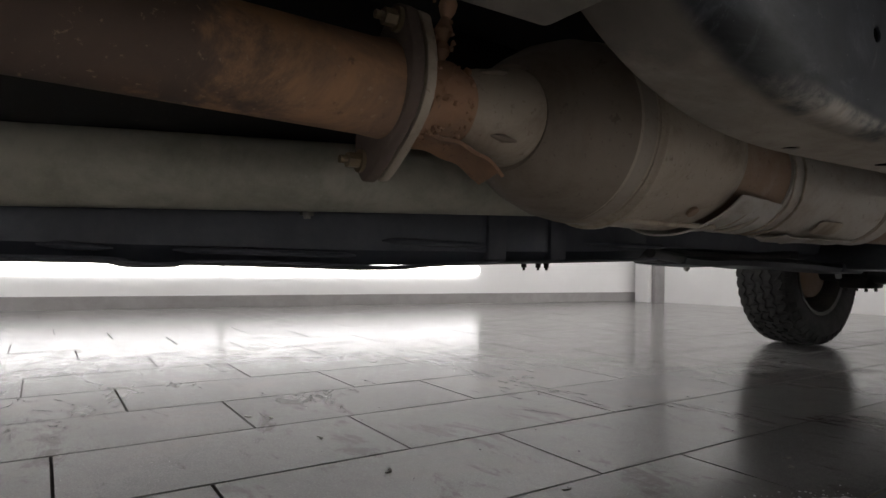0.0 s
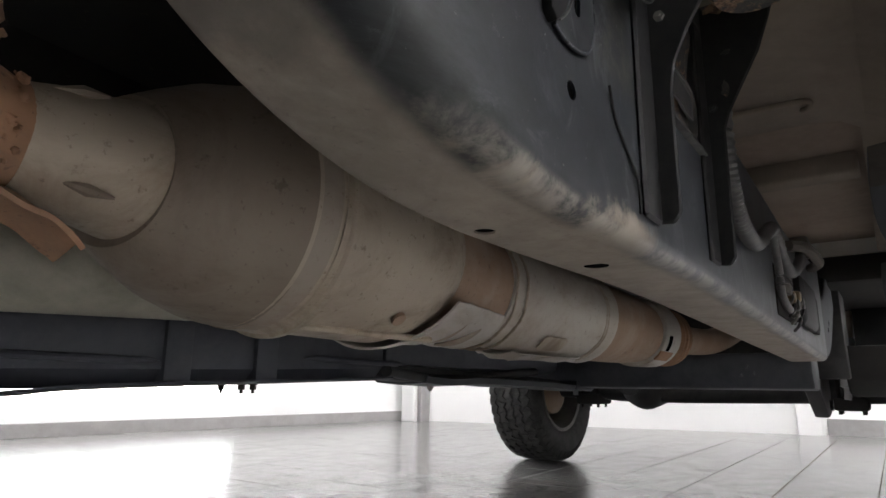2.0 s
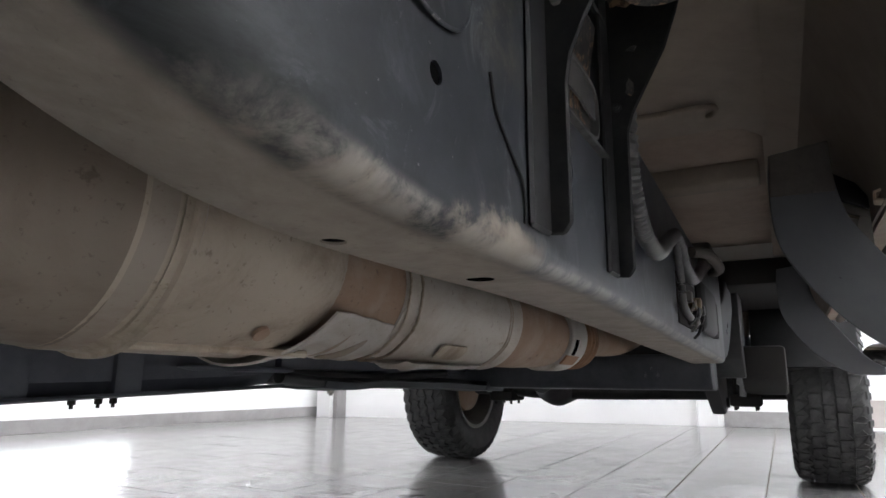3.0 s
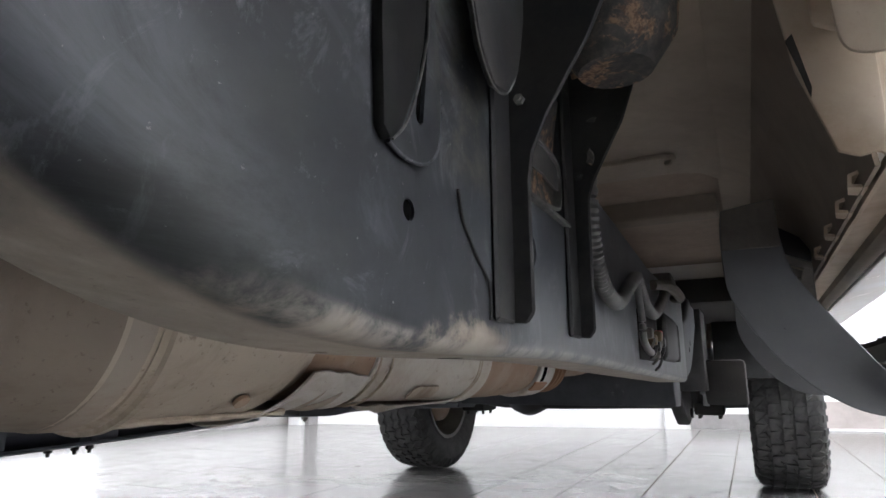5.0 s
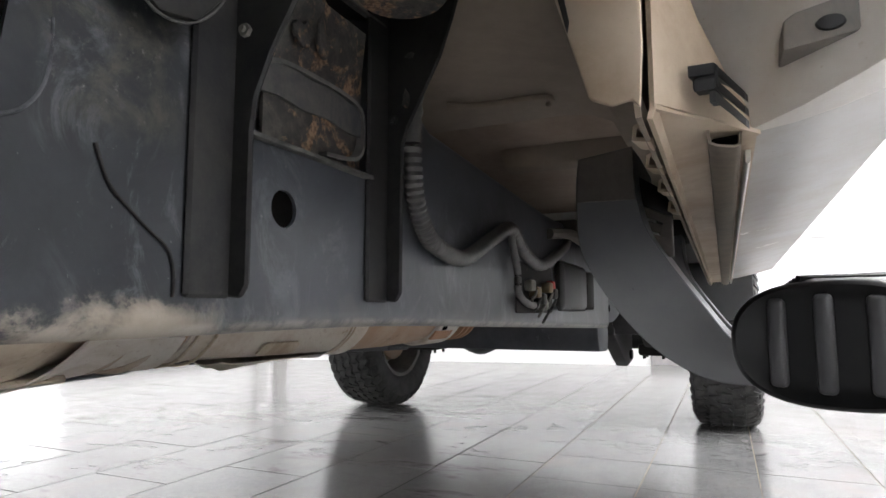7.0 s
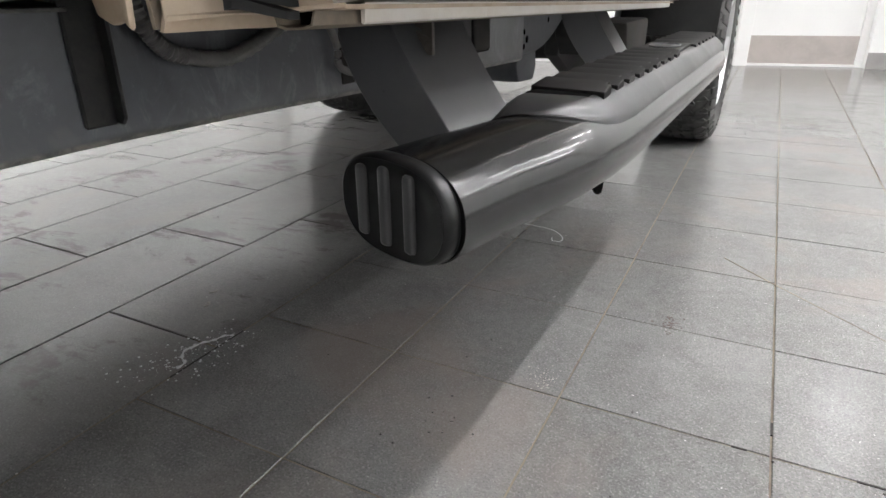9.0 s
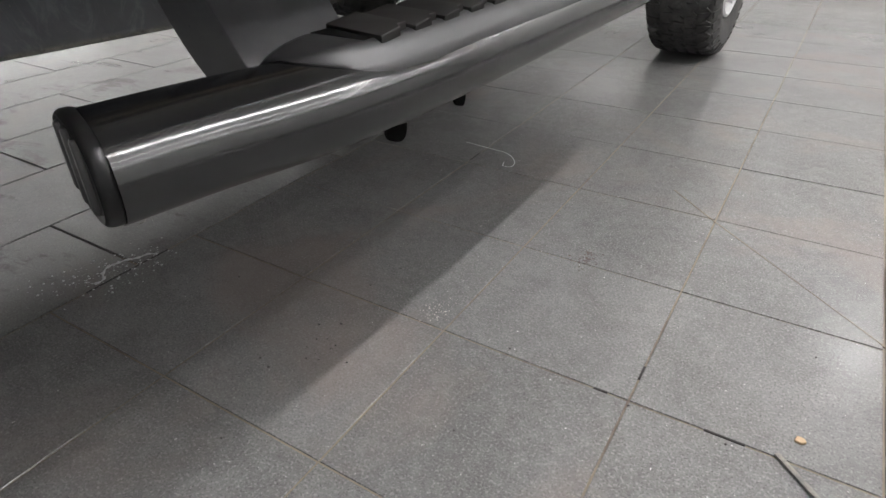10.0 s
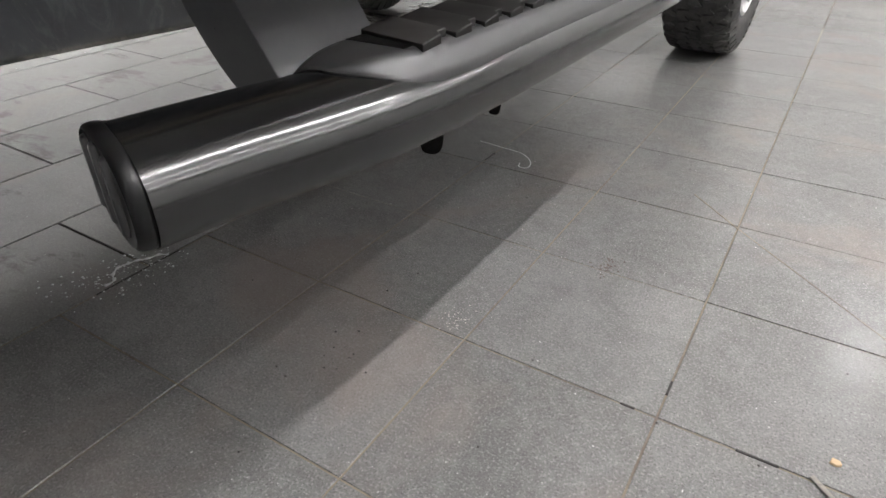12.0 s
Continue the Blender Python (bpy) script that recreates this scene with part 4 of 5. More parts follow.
part("muffler_rear", lathe([(1.33, 0.284, 0.483, 0.068), (1.45, 0.288, 0.481, 0.066), (1.53, 0.29, 0.480, 0.063), (1.60, 0.293, 0.479, 0.058), (1.70, 0.297, 0.478, 0.055)]), M_BROWN, muffler, "browned rear muffler section")
part("muffler_clamp", lathe([(1.57, 0.292, 0.479, 0.0655), (1.575, 0.292, 0.479, 0.068), (1.66, 0.295, 0.478, 0.066), (1.665, 0.295, 0.478, 0.062)]), M_SHIELD, muffler, "steel clamp sleeve")
for y in (1.69, 1.715, 1.74):
    part("rust_ring", lathe([(y, 0.297, 0.478, 0.055), (y + 0.004, 0.297, 0.478, 0.062), (y + 0.012, 0.297, 0.478, 0.062), (y + 0.016, 0.297, 0.478, 0.055)]), M_RUST, muffler, "rusty ring")
part("tail_pipe", sweep(smooth_line([(0.297, 1.70, 0.478), (0.30, 1.85, 0.48), (0.31, 2.2, 0.50), (0.33, 2.7, 0.60), (0.34, 3.2, 0.66), (0.34, 3.8, 0.55), (0.36, 4.6, 0.5)], 6), 0.033, 18), M_BROWN, muffler, "brown tail pipe")
badge_rows = []
for k in range(7):
    a = -1.13 + 0.37 * k / 6
    inset = 0.006 if k in (0, 6) else 0.0
    badge_rows.append([(0.281 + 0.0712 * math.cos(a), y, 0.4875 + 0.0712 * math.sin(a)) for y in (1.117 + inset - 0.015 * (a + 0.95), 1.14, 1.165, 1.187 - inset - 0.015 * (a + 0.95))])
part("sensor_badge", sheet(badge_rows, 0.0022), M_STEEL, muffler, "small raised rounded plate on the wrap")
rod = smooth_line([(0.345, 0.478, 0.70), (0.343, 0.478, 0.60), (0.340, 0.474, 0.56), (0.338, 0.472, 0.535), (0.335, 0.47, 0.50), (0.345, 0.468, 0.475)], 6)
part("sensor_rod", sweep(rod, [0.006 + 0.002 * math.sin(k * 1.7) for k in range(len(rod))], 12), M_RUST, exhaust, "rusty crusted sensor rod")
rngc = random.Random(11)
crust = bmesh.new()
for k in range(110):
    if k < 75:
        a = rngc.uniform(-1.6, 1.4)
        y, rr = rngc.uniform(0.447, 0.492), 0.0325
        c = Vector((0.334 - (y - 0.443) * 0.12 + rr * math.cos(a), y, 0.503 + rr * math.sin(a)))
    else:
        z = rngc.uniform(0.49, 0.60)
        c = Vector((0.341 + rngc.uniform(-0.005, 0.007), 0.474 + rngc.uniform(-0.007, 0.007), z))
    r = rngc.uniform(0.0012, 0.0040)
    own = bmesh.new()
    bmesh.ops.create_icosphere(own, subdivisions=2, radius=r * 0.8)
    for v in own.verts:
        v.co = c + v.co * rngc.uniform(0.55, 1.35)
    merge(crust, own)
part("rust_crust", crust, M_RUST, exhaust, "crusty orange rust lumps", 60, "stuff")
strap = smooth_line([(0.446, 0.474, 0), (0.470, 0.471, 0), (0.492, 0.467, 0), (0.512, 0.460, 0), (0.528, 0.451, 0), (0.534, 0.446, 0)], 5)
part("lower_strap", sheet([[(0.318 + (x - 0.318), q.x, q.y + dz + 0.0012 * math.sin(q.x * 190 + x * 300)) for q in strap] for x, dz in ((0.312, -0.003), (0.326, 0.002), (0.340, 0.004), (0.347, 0.001))], 0.003), M_RUST, exhaust, "curved rusty strap under the neck")

# ---------- shaft, tank, axle ----------
shaft = part("drive_shaft", sweep([(-0.12, -0.9, 0.43), (0.02, 0.0, 0.452), (0.095, 0.5, 0.468), (0.15, 0.9, 0.48)], 0.040, 28), M_SHAFT, truck, "olive-grey round drive shaft")
part("shaft_bolt", bolt((0.074, 0.462, 0.430), (0, 0, -1), 0.008, 0.007), M_LIP, shaft, "small round bolt under the shaft")
tank = part("fuel_tank", loft([[(x0, y, 0.52), (x0, y, z + 0.02), (x0 - 0.02, y, z), (-0.45, y, z - 0.004), (-0.47, y, z + 0.03), (-0.47, y, 0.52)] for y, x0, z in
                               ((-1.2, -0.02, 0.37), (0.2, -0.01, 0.366), (0.6, 0.0, 0.366), (0.9, 0.0, 0.372), (1.1, -0.02, 0.378), (1.24, -0.06, 0.386), (1.30, -0.12, 0.40))]), M_TANK, truck, "dark blue-grey plastic fuel tank")
flange = smooth_line([(-0.004, 0.10, 0.371), (-0.002, 0.26, 0.3705), (-0.001, 0.29, 0.366), (-0.001, 0.33, 0.3655), (0.004, 0.36, 0.369), (0.004, 0.52, 0.3665), (0.003, 0.62, 0.3645), (0.004, 0.70, 0.371), (0.003, 0.95, 0.379), (-0.01, 1.2, 0.386)], 5)
part("tank_flange", sheet([[(q.x - 0.10, q.y, q.z - 0.004) for q in flange], [(q.x, q.y, q.z - 0.002) for q in flange], [(q.x + 0.010, q.y, q.z + 0.001) for q in flange]], 0.003), M_TANK, tank, "pressed lower flange of the tank shield")
for y0, y1, z in ((0.20, 0.27, 0.383), (0.33, 0.56, 0.3805), (0.60, 0.78, 0.400), (1.0, 1.22, 0.41)):
    part("tank_rib", sweep([(0.001, y0, z), (0.004, y0 + 0.02, z), (0.004, y1 - 0.02, z - 0.002), (0.001, y1, z - 0.002)], [0.001, 0.0045, 0.0045, 0.001], 8), M_TANK, tank, "pressed rib along the tank")
for y in (0.80, 0.93):
    part("tank_strap", box(-0.02, 0.006, y - 0.018, y + 0.018, 0.375, 0.47, 0.003), M_TANK, tank, "dark tank strap")
for y in (0.885, 0.917, 0.936):
    part("strap_nut", bolt((-0.03, y, 0.374), (0, 0, -1), 0.0045, 0.009), M_DARK, tank, "hanging strap nut")
bar = part("rear_stay", prism([(1.30, 0.388), (1.42, 0.378), (1.9, 0.372), (2.26, 0.358), (2.26, 0.385), (1.9, 0.40), (1.30, 0.415)], "yz", -0.20, -0.13, 0.006), M_BLACK, truck, "dark steel stay under the floor")
lip = smooth_line([(1.40, 0.384, 0), (1.50, 0.379, 0), (1.60, 0.383, 0), (1.75, 0.380, 0), (1.95, 0.376, 0), (2.12, 0.368, 0), (2.24, 0.366, 0)], 5)
part("stay_lip", sheet([[(x, q.x, q.y + dz) for q in lip] for x, dz in ((-0.225, 0.004), (-0.215, -0.003), (-0.15, -0.006), (-0.085, -0.003), (-0.08, 0.008))], 0.004), M_BEAM, bar, "turned lower lip of the stay")
part("stay_end", prism([(2.13, 0.362), (2.25, 0.357), (2.27, 0.372), (2.25, 0.392), (2.13, 0.388)], "yz", -0.18, -0.075, 0.005), M_BEAM, bar, "worn end plate of the stay")
part("stay_pipe", sweep(smooth_line([(-0.05, 1.24, 0.398), (-0.09, 1.38, 0.390), (-0.13, 1.52, 0.386), (-0.14, 1.70, 0.395), (-0.12, 1.95, 0.41)], 6), 0.011, 12), M_BLACK, bar, "dark pipe along the stay")
bm = box(-0.20, -0.10, 1.44, 1.56, 0.372, 0.384, 0.004)
bolt((-0.14, 1.49, 0.372), (0, 0, -1), 0.008, 0.008, bm)
part("stay_bracket", bm, M_STOP, bar, "grey steel bracket with a hanging bolt")

axle = part("rear_axle", sweep([(-0.72, 3.40, 0.365), (-0.5, 3.40, 0.362), (-0.4, 3.40, 0.36), (-0.1, 3.40, 0.358), (0.5, 3.40, 0.362), (0.72, 3.40, 0.365)], [0.05, 0.052, 0.06, 0.06, 0.052, 0.05], 24), M_BLACK, truck, "black rear axle tube")
part("differential", sweep([(-0.28, 3.17, 0.38), (-0.28, 3.24, 0.38), (-0.28, 3.32, 0.37), (-0.28, 3.40, 0.37), (-0.28, 3.57, 0.37), (-0.28, 3.64, 0.37)], [0.05, 0.06, 0.09, 0.106, 0.09, 0.05], 24), M_BLACK, axle, "cast black differential housing")
for sx in (-1, 1):
    bm = bmesh.new()
    for k in range(4):
        L = 0.62 - 0.13 * k
        sweep(smooth_line([(sx * 0.545, 3.40 - L, 0.47 - 0.03 * k * 0.2 + 0.03), (sx * 0.545, 3.40 - L * 0.5, 0.448 - 0.009 * k), (sx * 0.545, 3.40, 0.435 - 0.009 * k), (sx * 0.545, 3.40 + L * 0.5, 0.448 - 0.009 * k), (sx * 0.545, 3.40 + L, 0.50 - 0.006 * k)], 6), 0.03, 8, bm, True, 0.14)
    spring = part("leaf_spring", bm, M_DARK, truck, "dark stacked leaf spring")
    bm = box(sx * 0.545 - 0.06, sx * 0.545 + 0.06, 3.31, 3.49, 0.285, 0.335, 0.012)
    for dx in (-0.04, 0.04):
        for dy in (-0.05, 0.05):
            cyl((sx * 0.545 + dx, 3.40 + dy, 0.27), (sx * 0.545 + dx, 3.40 + dy, 0.46), 0.007, 10, bm)
    part("spring_plate", bm, M_DARK, spring, "spring plate with hanging bolts")
    bm = prism([(2.55, 0.46), (2.60, 0.40), (2.70, 0.40), (2.76, 0.47), (2.76, 0.74), (2.55, 0.74)], "yz", sx * 0.50, sx * 0.59, 0.006)
    part("spring_hanger", bm, M_BLACK, spring, "black leaf spring hanger")
    sh = part("shock_absorber", sweep([(sx * 0.545, 3.18, 0.33), (sx * 0.55, 3.18, 0.37), (sx * 0.551, 3.18, 0.375), (sx * 0.575, 3.18, 0.56)], [0.012, 0.014, 0.026, 0.026], 18), M_SHOCK, truck, "grey shock absorber")
    part("shock_rod", cyl((sx * 0.575, 3.18, 0.56), (sx * 0.59, 3.18, 0.72), 0.011), M_STEEL, sh)
bm = prism([(2.58, 0.40), (2.80, 0.305), (2.88, 0.275), (2.98, 0.285), (3.00, 0.36), (2.96, 0.48), (2.90, 0.66), (2.58, 0.66)], "yz", 0.458, 0.505, 0.008)
cyl((0.45, 2.92, 0.315), (0.515, 2.92, 0.315), 0.018, 14, bm)
part("hanger_bracket", bm, M_BLACK, truck, "black bracket hanging below the rail")



# ---------- wheels ----------
def wheel(x, y, outer):
    R, W = 0.372, 0.255
    root = new("wheel")
    root.parent = truck
    root.location = (x, y, R)
    prof = [(-0.085, 0.215), (-0.105, 0.225), (-0.122, 0.26), (-0.128, 0.30), (-0.123, 0.335), (-0.108, 0.358), (-0.095, 0.3635), (0.095, 0.3635), (0.108, 0.358), (0.123, 0.335), (0.128, 0.30), (0.122, 0.26), (0.105, 0.225), (0.085, 0.215)]
    seg = 72
    bm = bmesh.new()
    rings = [[bm.verts.new((px, r * math.cos(k * math.tau / seg), r * math.sin(k * math.tau / seg))) for k in range(seg)] for px, r in prof]
    for a, b in zip(rings, rings[1:] + rings[:1]):
        for k in range(seg):
            bm.faces.new((a[k], a[(k + 1) % seg], b[(k + 1) % seg], b[k]))
    tyre = part("tyre", bm, M_RUBBER, root, "dusty black all-terrain tyre", 40)
    rng = random.Random(7)
    own = bmesh.new()
    n = 44
    for c, (x0, x1, ph) in enumerate(((-0.108, -0.066, 0.0), (-0.062, -0.022, 0.5), (-0.018, 0.018, 0.2), (0.022, 0.062, 0.7), (0.066, 0.108, 0.35))):
        for k in range(n):
            a0 = (k + ph) * math.tau / n
            a1 = a0 + math.tau / n * rng.uniform(0.84, 0.90)
            sk = rng.uniform(-0.02, 0.02)
            vs = []
            for r in (0.361, 0.3705):
                for xx, aa in ((x0, a0), (x1, a0 + sk), ((x1 * 0.6 + x0 * 0.4), (a0 + a1) / 2 + 0.012), (x1, a1 + sk), (x0, a1)):
                    rr = r - (0.006 if abs(xx) > 0.1 else 0)
                    vs.append(own.verts.new((xx, rr * math.cos(aa), rr * math.sin(aa))))
            own.faces.new(vs[5:])
            for i in range(5):
                own.faces.new((vs[i], vs[(i + 1) % 5], vs[5 + (i + 1) % 5], vs[5 + i]))
    for s in (-1, 1):
        for k in range(n):
            a0 = (k + 0.3) * math.tau / n
            a1 = a0 + math.tau / n * 0.5
            vs = []
            for o in (0.0, 0.006):
                for r, aa in ((0.358, a0), (0.358, a1), (0.325, a1 + 0.02), (0.325, a0 + 0.02)):
                    bx = 0.110 + (0.358 - r) / 0.033 * 0.0145
                    vs.append(own.verts.new((s * (bx + o), r * math.cos(aa), r * math.sin(aa))))
            own.faces.new(vs[4:])
            for i in range(4):
                own.faces.new((vs[i], vs[(i + 1) % 4], vs[4 + (i + 1) % 4], vs[4 + i]))
    part("tread", own, M_RUBBER, tyre, "worn blocky tread", 0, "stuff")
    # rim barrel, inner dish and outer spokes
    bm = bmesh.new()
    rings = [[bm.verts.new((outer * px, r * math.cos(k * math.tau / 48), r * math.sin(k * math.tau / 48))) for k in range(48)] for px, r in
             ((-0.10, 0.226), (-0.112, 0.226), (-0.108, 0.21), (-0.06, 0.195), (0.03, 0.185), (0.04, 0.06), (0.03, 0.0005))]
    for a, b in zip(rings, rings[1:]):
        for k in range(48):
            bm.faces.new((a[k], a[(k + 1) % 48], b[(k + 1) % 48], b[k]))
    part("rim", bm, M_OLDRIM, root, "dirty brown wheel rim inside")
    bm = bmesh.new()
    rings = [[bm.verts.new((outer * px, r * math.cos(k * math.tau / 48), r * math.sin(k * math.tau / 48))) for k in range(48)] for px, r in
             ((0.05, 0.20), (0.10, 0.205), (0.118, 0.218), (0.114, 0.230), (0.09, 0.228))]
    for a, b in zip(rings, rings[1:]):
        for k in range(48):
            bm.faces.new((a[k], a[(k + 1) % 48], b[(k + 1) % 48], b[k]))
    for k in range(6):
        a = k * math.tau / 6
        d, e = Vector((0, math.cos(a), math.sin(a))), Vector((0, -math.sin(a), math.cos(a)))
        ox = Vector((outer, 0, 0))
        loft([[d * r + e * w + ox * q for w, q in ((-hw, 0.05), (hw, 0.05), (hw * 0.8, dep), (-hw * 0.8, dep))] for r, hw, dep in ((0.03, 0.035, 0.085), (0.10, 0.026, 0.09), (0.212, 0.034, 0.112))], bm)
    sweep([(outer * 0.05, 0, 0), (outer * 0.10, 0, 0), (outer * 0.105, 0, 0)], [0.055, 0.05, 0.04], 24, bm)
    part("rim_face", bm, M_ALLOY, root, "bright alloy wheel face")
    bm = sweep([(-outer * 0.10, 0, 0), (-outer * 0.06, 0, 0), (outer * 0.03, 0, 0)], [0.06, 0.14, 0.15], 28)
    part("brake_drum", bm, M_BROWN, root, "rusty brake drum")
    return root


for wx in (-0.812, 0.825):
    wheel(wx, 3.42 if wx > 0 else 3.37, 1 if wx > 0 else -1)
    wheel(wx, -0.72, 1 if wx > 0 else -1)


for s in (-1, 1):
    arc = [(3.45 + 0.45 * math.cos(radians(a)), 0.372 + 0.45 * math.sin(radians(a))) for a in range(14, 172, 9)]
    arc += [(2.99, 0.44)]
    bm = sheet([[(s * x, y, z) for y, z in arc] for x in (0.60, 0.72, 0.84, 0.93)], 0.004)
    liner = part("wheel_liner", bm, M_LINER, truck, "dark plastic wheel arch liner")
    part("liner_wall", prism(arc, "yz", s * 0.596, s * 0.600), M_LINER, liner, "dark inner wall of the wheel arch")

# ---------- body ----------
def drop(y):
    """The body sinks a little towards the rear."""
    return -0.0168 * (y - 0.9)


def side_section(s, y, dx=0.0):
    return [(s * x + dx * s, y, z + drop(y)) for x, z in ((0.806, 0.584), (0.857, 0.589), (0.912, 0.602), (0.956, 0.614), (0.966, 0.67), (0.968, 0.73), (0.96, 0.87), (0.955, 1.05), (0.93, 1.10), (0.80, 1.10), (0.79, 0.74))]


for s in (1, -1):
    sill = part("rocker_panel", loft([side_section(s, y) for y in (0.962, 1.2, 1.8, 2.38, 2.42)]), M_BODY, truck, "dusty white rocker and door panel")
    inner = sheet([[(s * 0.7985, y, 0.574 + drop(y)), (s * 0.797, y, 0.588 + drop(y)), (s * 0.790, y, 0.615), (s * 0.772, y, 0.665), (s * 0.745, y, 0.735), (s * 0.70, y, 0.75)] for y in (0.86, 1.3, 1.9, 2.42)], 0.003)
    part("inner_sill", inner, M_UNDER, sill, "brown-grey coated inner sill")
    rag = random.Random(5)
    rows = [[(s * 0.801, y, 0.5725 + drop(y) + rag.uniform(-0.0006, 0.0006)), (s * 0.8035, y + 0.002, 0.5835 + drop(y)), (s * 0.83, max(y, 0.910), 0.5845 + drop(y)), (s * 0.856, max(y, 0.958), 0.5865 + drop(y))] for y in [0.860 + 0.0205 * k for k in range(77)]]
    part("pinch_flange", sheet(rows, 0.003), M_SILL, sill, "tan dusty sill flange")
part("floor_pan", prism([(-0.78, 0.84), (0.78, 0.84), (0.78, 2.45), (0.72, 2.45), (0.718, 1.60), (0.713, 1.50), (0.70, 1.42), (0.675, 1.375), (0.64, 1.36), (0.30, 1.36), (-0.78, 1.36)], "xy", 0.745, 0.80, 0.006), M_UNDER, truck, "brown-grey coated floor pan")
part("rear_pan", box(-0.78, 0.72, 1.34, 2.45, 0.79, 0.82), M_PAN, truck, "darker brown recessed floor section")
part("pan_rib", prism([(1.64, 0.79), (1.655, 0.755), (1.70, 0.75), (1.73, 0.79)], "yz", 0.45, 0.69, 0.006), M_UNDER, truck, "raised rib across the floor recess")
part("pan_tunnel", box(-0.3, 0.3, -0.2, 2.4, 0.66, 0.80, 0.05), M_DARK, truck, "dark transmission tunnel underside")
part("engine_underside", box(-0.5, 0.3, -1.6, 0.36, 0.60, 0.95, 0.05), M_DARK, truck, "dark oily engine underside")
part("bed_floor", box(-0.78, 0.78, 2.4, 4.7, 0.66, 0.74, 0.02), M_DARK, truck, "dark underside of the cargo bed")
part("transmission", sweep([(0.02, -1.3, 0.64), (0.02, 0.3, 0.64), (0.0, 0.8, 0.63), (-0.02, 1.3, 0.64)], [0.16, 0.15, 0.12, 0.08], 20), M_DARK, truck, "dark transmission housing")
part("rear_heat_shield", box(-0.49, -0.12, 1.32, 2.12, 0.405, 0.60, 0.03), M_TANK, truck, "dark box behind the tank")
part("spring_hanger", prism([(2.62, 0.50), (2.66, 0.40), (2.74, 0.352), (2.90, 0.345), (2.97, 0.40), (2.98, 0.50)], "yz", 0.575, 0.705, 0.012, 2), M_DARK, truck, "grimy dark spring hanger ahead of the wheel")
part("bed_bearer", box(-0.50, 0.50, 2.78, 2.90, 0.47, 0.68, 0.015), M_DARK, truck, "dark bearer under the cargo bed")
part("pan_rod", sweep(smooth_line([(0.518, 1.237, 0.742), (0.545, 1.243, 0.739), (0.577, 1.247, 0.738), (0.615, 1.247, 0.738), (0.640, 1.250, 0.738), (0.649, 1.261, 0.738), (0.645, 1.280, 0.739), (0.637, 1.292, 0.742)], 8), 0.0035, 8), M_UNDER, truck, "thin bent rod under the floor")
fp = [(0.807, 0.713), (0.813, 0.688), (0.821, 0.67), (0.839, 0.63), (0.849, 0.602), (0.854, 0.586), (0.879, 0.590), (0.905, 0.597), (0.930, 0.606), (0.948, 0.620), (0.958, 0.66), (0.962, 0.774), (0.955, 1.10), (0.80, 1.10)]


def belly(x, z):
    """How far forward the wheel arch edge of the fender reaches."""
    return 0.950 - 0.95 * max(0.0, x - 0.854) + 0.10 * max(0.0, z - 0.66)


fen = part("front_fender", loft([[(x, 0.960, z) for x, z in fp], [(x, belly(x, z), z) for x, z in fp]]), M_FENDER, truck, "dusty white fender end", 30)
arch = [(0.42 + 0.45 * math.cos(radians(a)), 0.40 + 0.45 * math.sin(radians(a))) for a in range(62, 150, 8)]
for s in (1, -1):
    outer = [(0.945, 1.04), (0.88, 0.95), (0.78, 0.88)] + arch + [(-0.10, 0.76), (-1.30, 0.76), (-1.30, 0.97), (0.80, 1.08)]
    wing = part("fender_side", prism(outer, "yz", min(s * 0.905, s * 0.955), max(s * 0.905, s * 0.955), 0.012, 3), M_BODY, truck, "white painted front fender with an open wheel arch")
    # unseen liner, added to keep light off the front of the rail
    roof = [(0.42 + 0.47 * math.cos(radians(a)), 0.40 + 0.47 * math.sin(radians(a))) for a in range(56, 176, 10)]
    part("arch_liner", sheet([[(s * x, y, z) for y, z in roof] for x in (0.60, 0.70, 0.80, 0.91)], 0.004), M_DARK, wing, "dark plastic liner over the wheel arch, added unseen to block light")
part("sill_end", prism([(0.749, 0.711), (0.758, 0.640), (0.775, 0.582), (0.786, 0.577), (0.796, 0.579), (0.800, 0.574), (0.802, 0.606), (0.802, 0.711)], "xz", 0.842, 0.847, 0.002), M_SILL, fen, "tan dusty sill end panel")
# no cut here: a dark sliver on the panel paints the slot's shade
part("sill_slot_shade", prism([(0.755, 0.660), (0.759, 0.664), (0.766, 0.625), (0.765, 0.619), (0.761, 0.636)], "xz", 0.8395, 0.8425), M_DARK, fen, "dark sliver for the shade of the sill end slot")
cover = [(0.805, 0.861), (0.818, 0.886), (0.836, 0.919), (0.857, 0.957)]
part("sill_cover", sheet([[(0.805 + (x - 0.805) * w, y - (y - 0.861) * (1 - w), z + (x - 0.805) * g) for x, y in cover] for z, g, w in ((0.76, 0.0, 0.08), (0.70, 0.0, 0.13), (0.67, 0.0, 0.22), (0.64, 0.0, 0.42), (0.615, 0.0, 0.68), (0.598, 0.05, 0.88), (0.5785, 0.15, 1.0))], 0.003), M_SILL, fen, "tan dusty sill cover panel")
flap_edge = [(q.x, q.y) for q in smooth_line([(0.774, 0.70, 0), (0.776, 0.645, 0), (0.779, 0.629, 0), (0.786, 0.6235, 0), (0.797, 0.6215, 0), (0.806, 0.6245, 0), (0.812, 0.640, 0), (0.815, 0.70, 0)], 4)]
part("liner_flap", prism(flap_edge, "xz", 0.798, 0.802, 0.0015, 2), M_SILL, fen, "tan rounded flap of the arch liner")
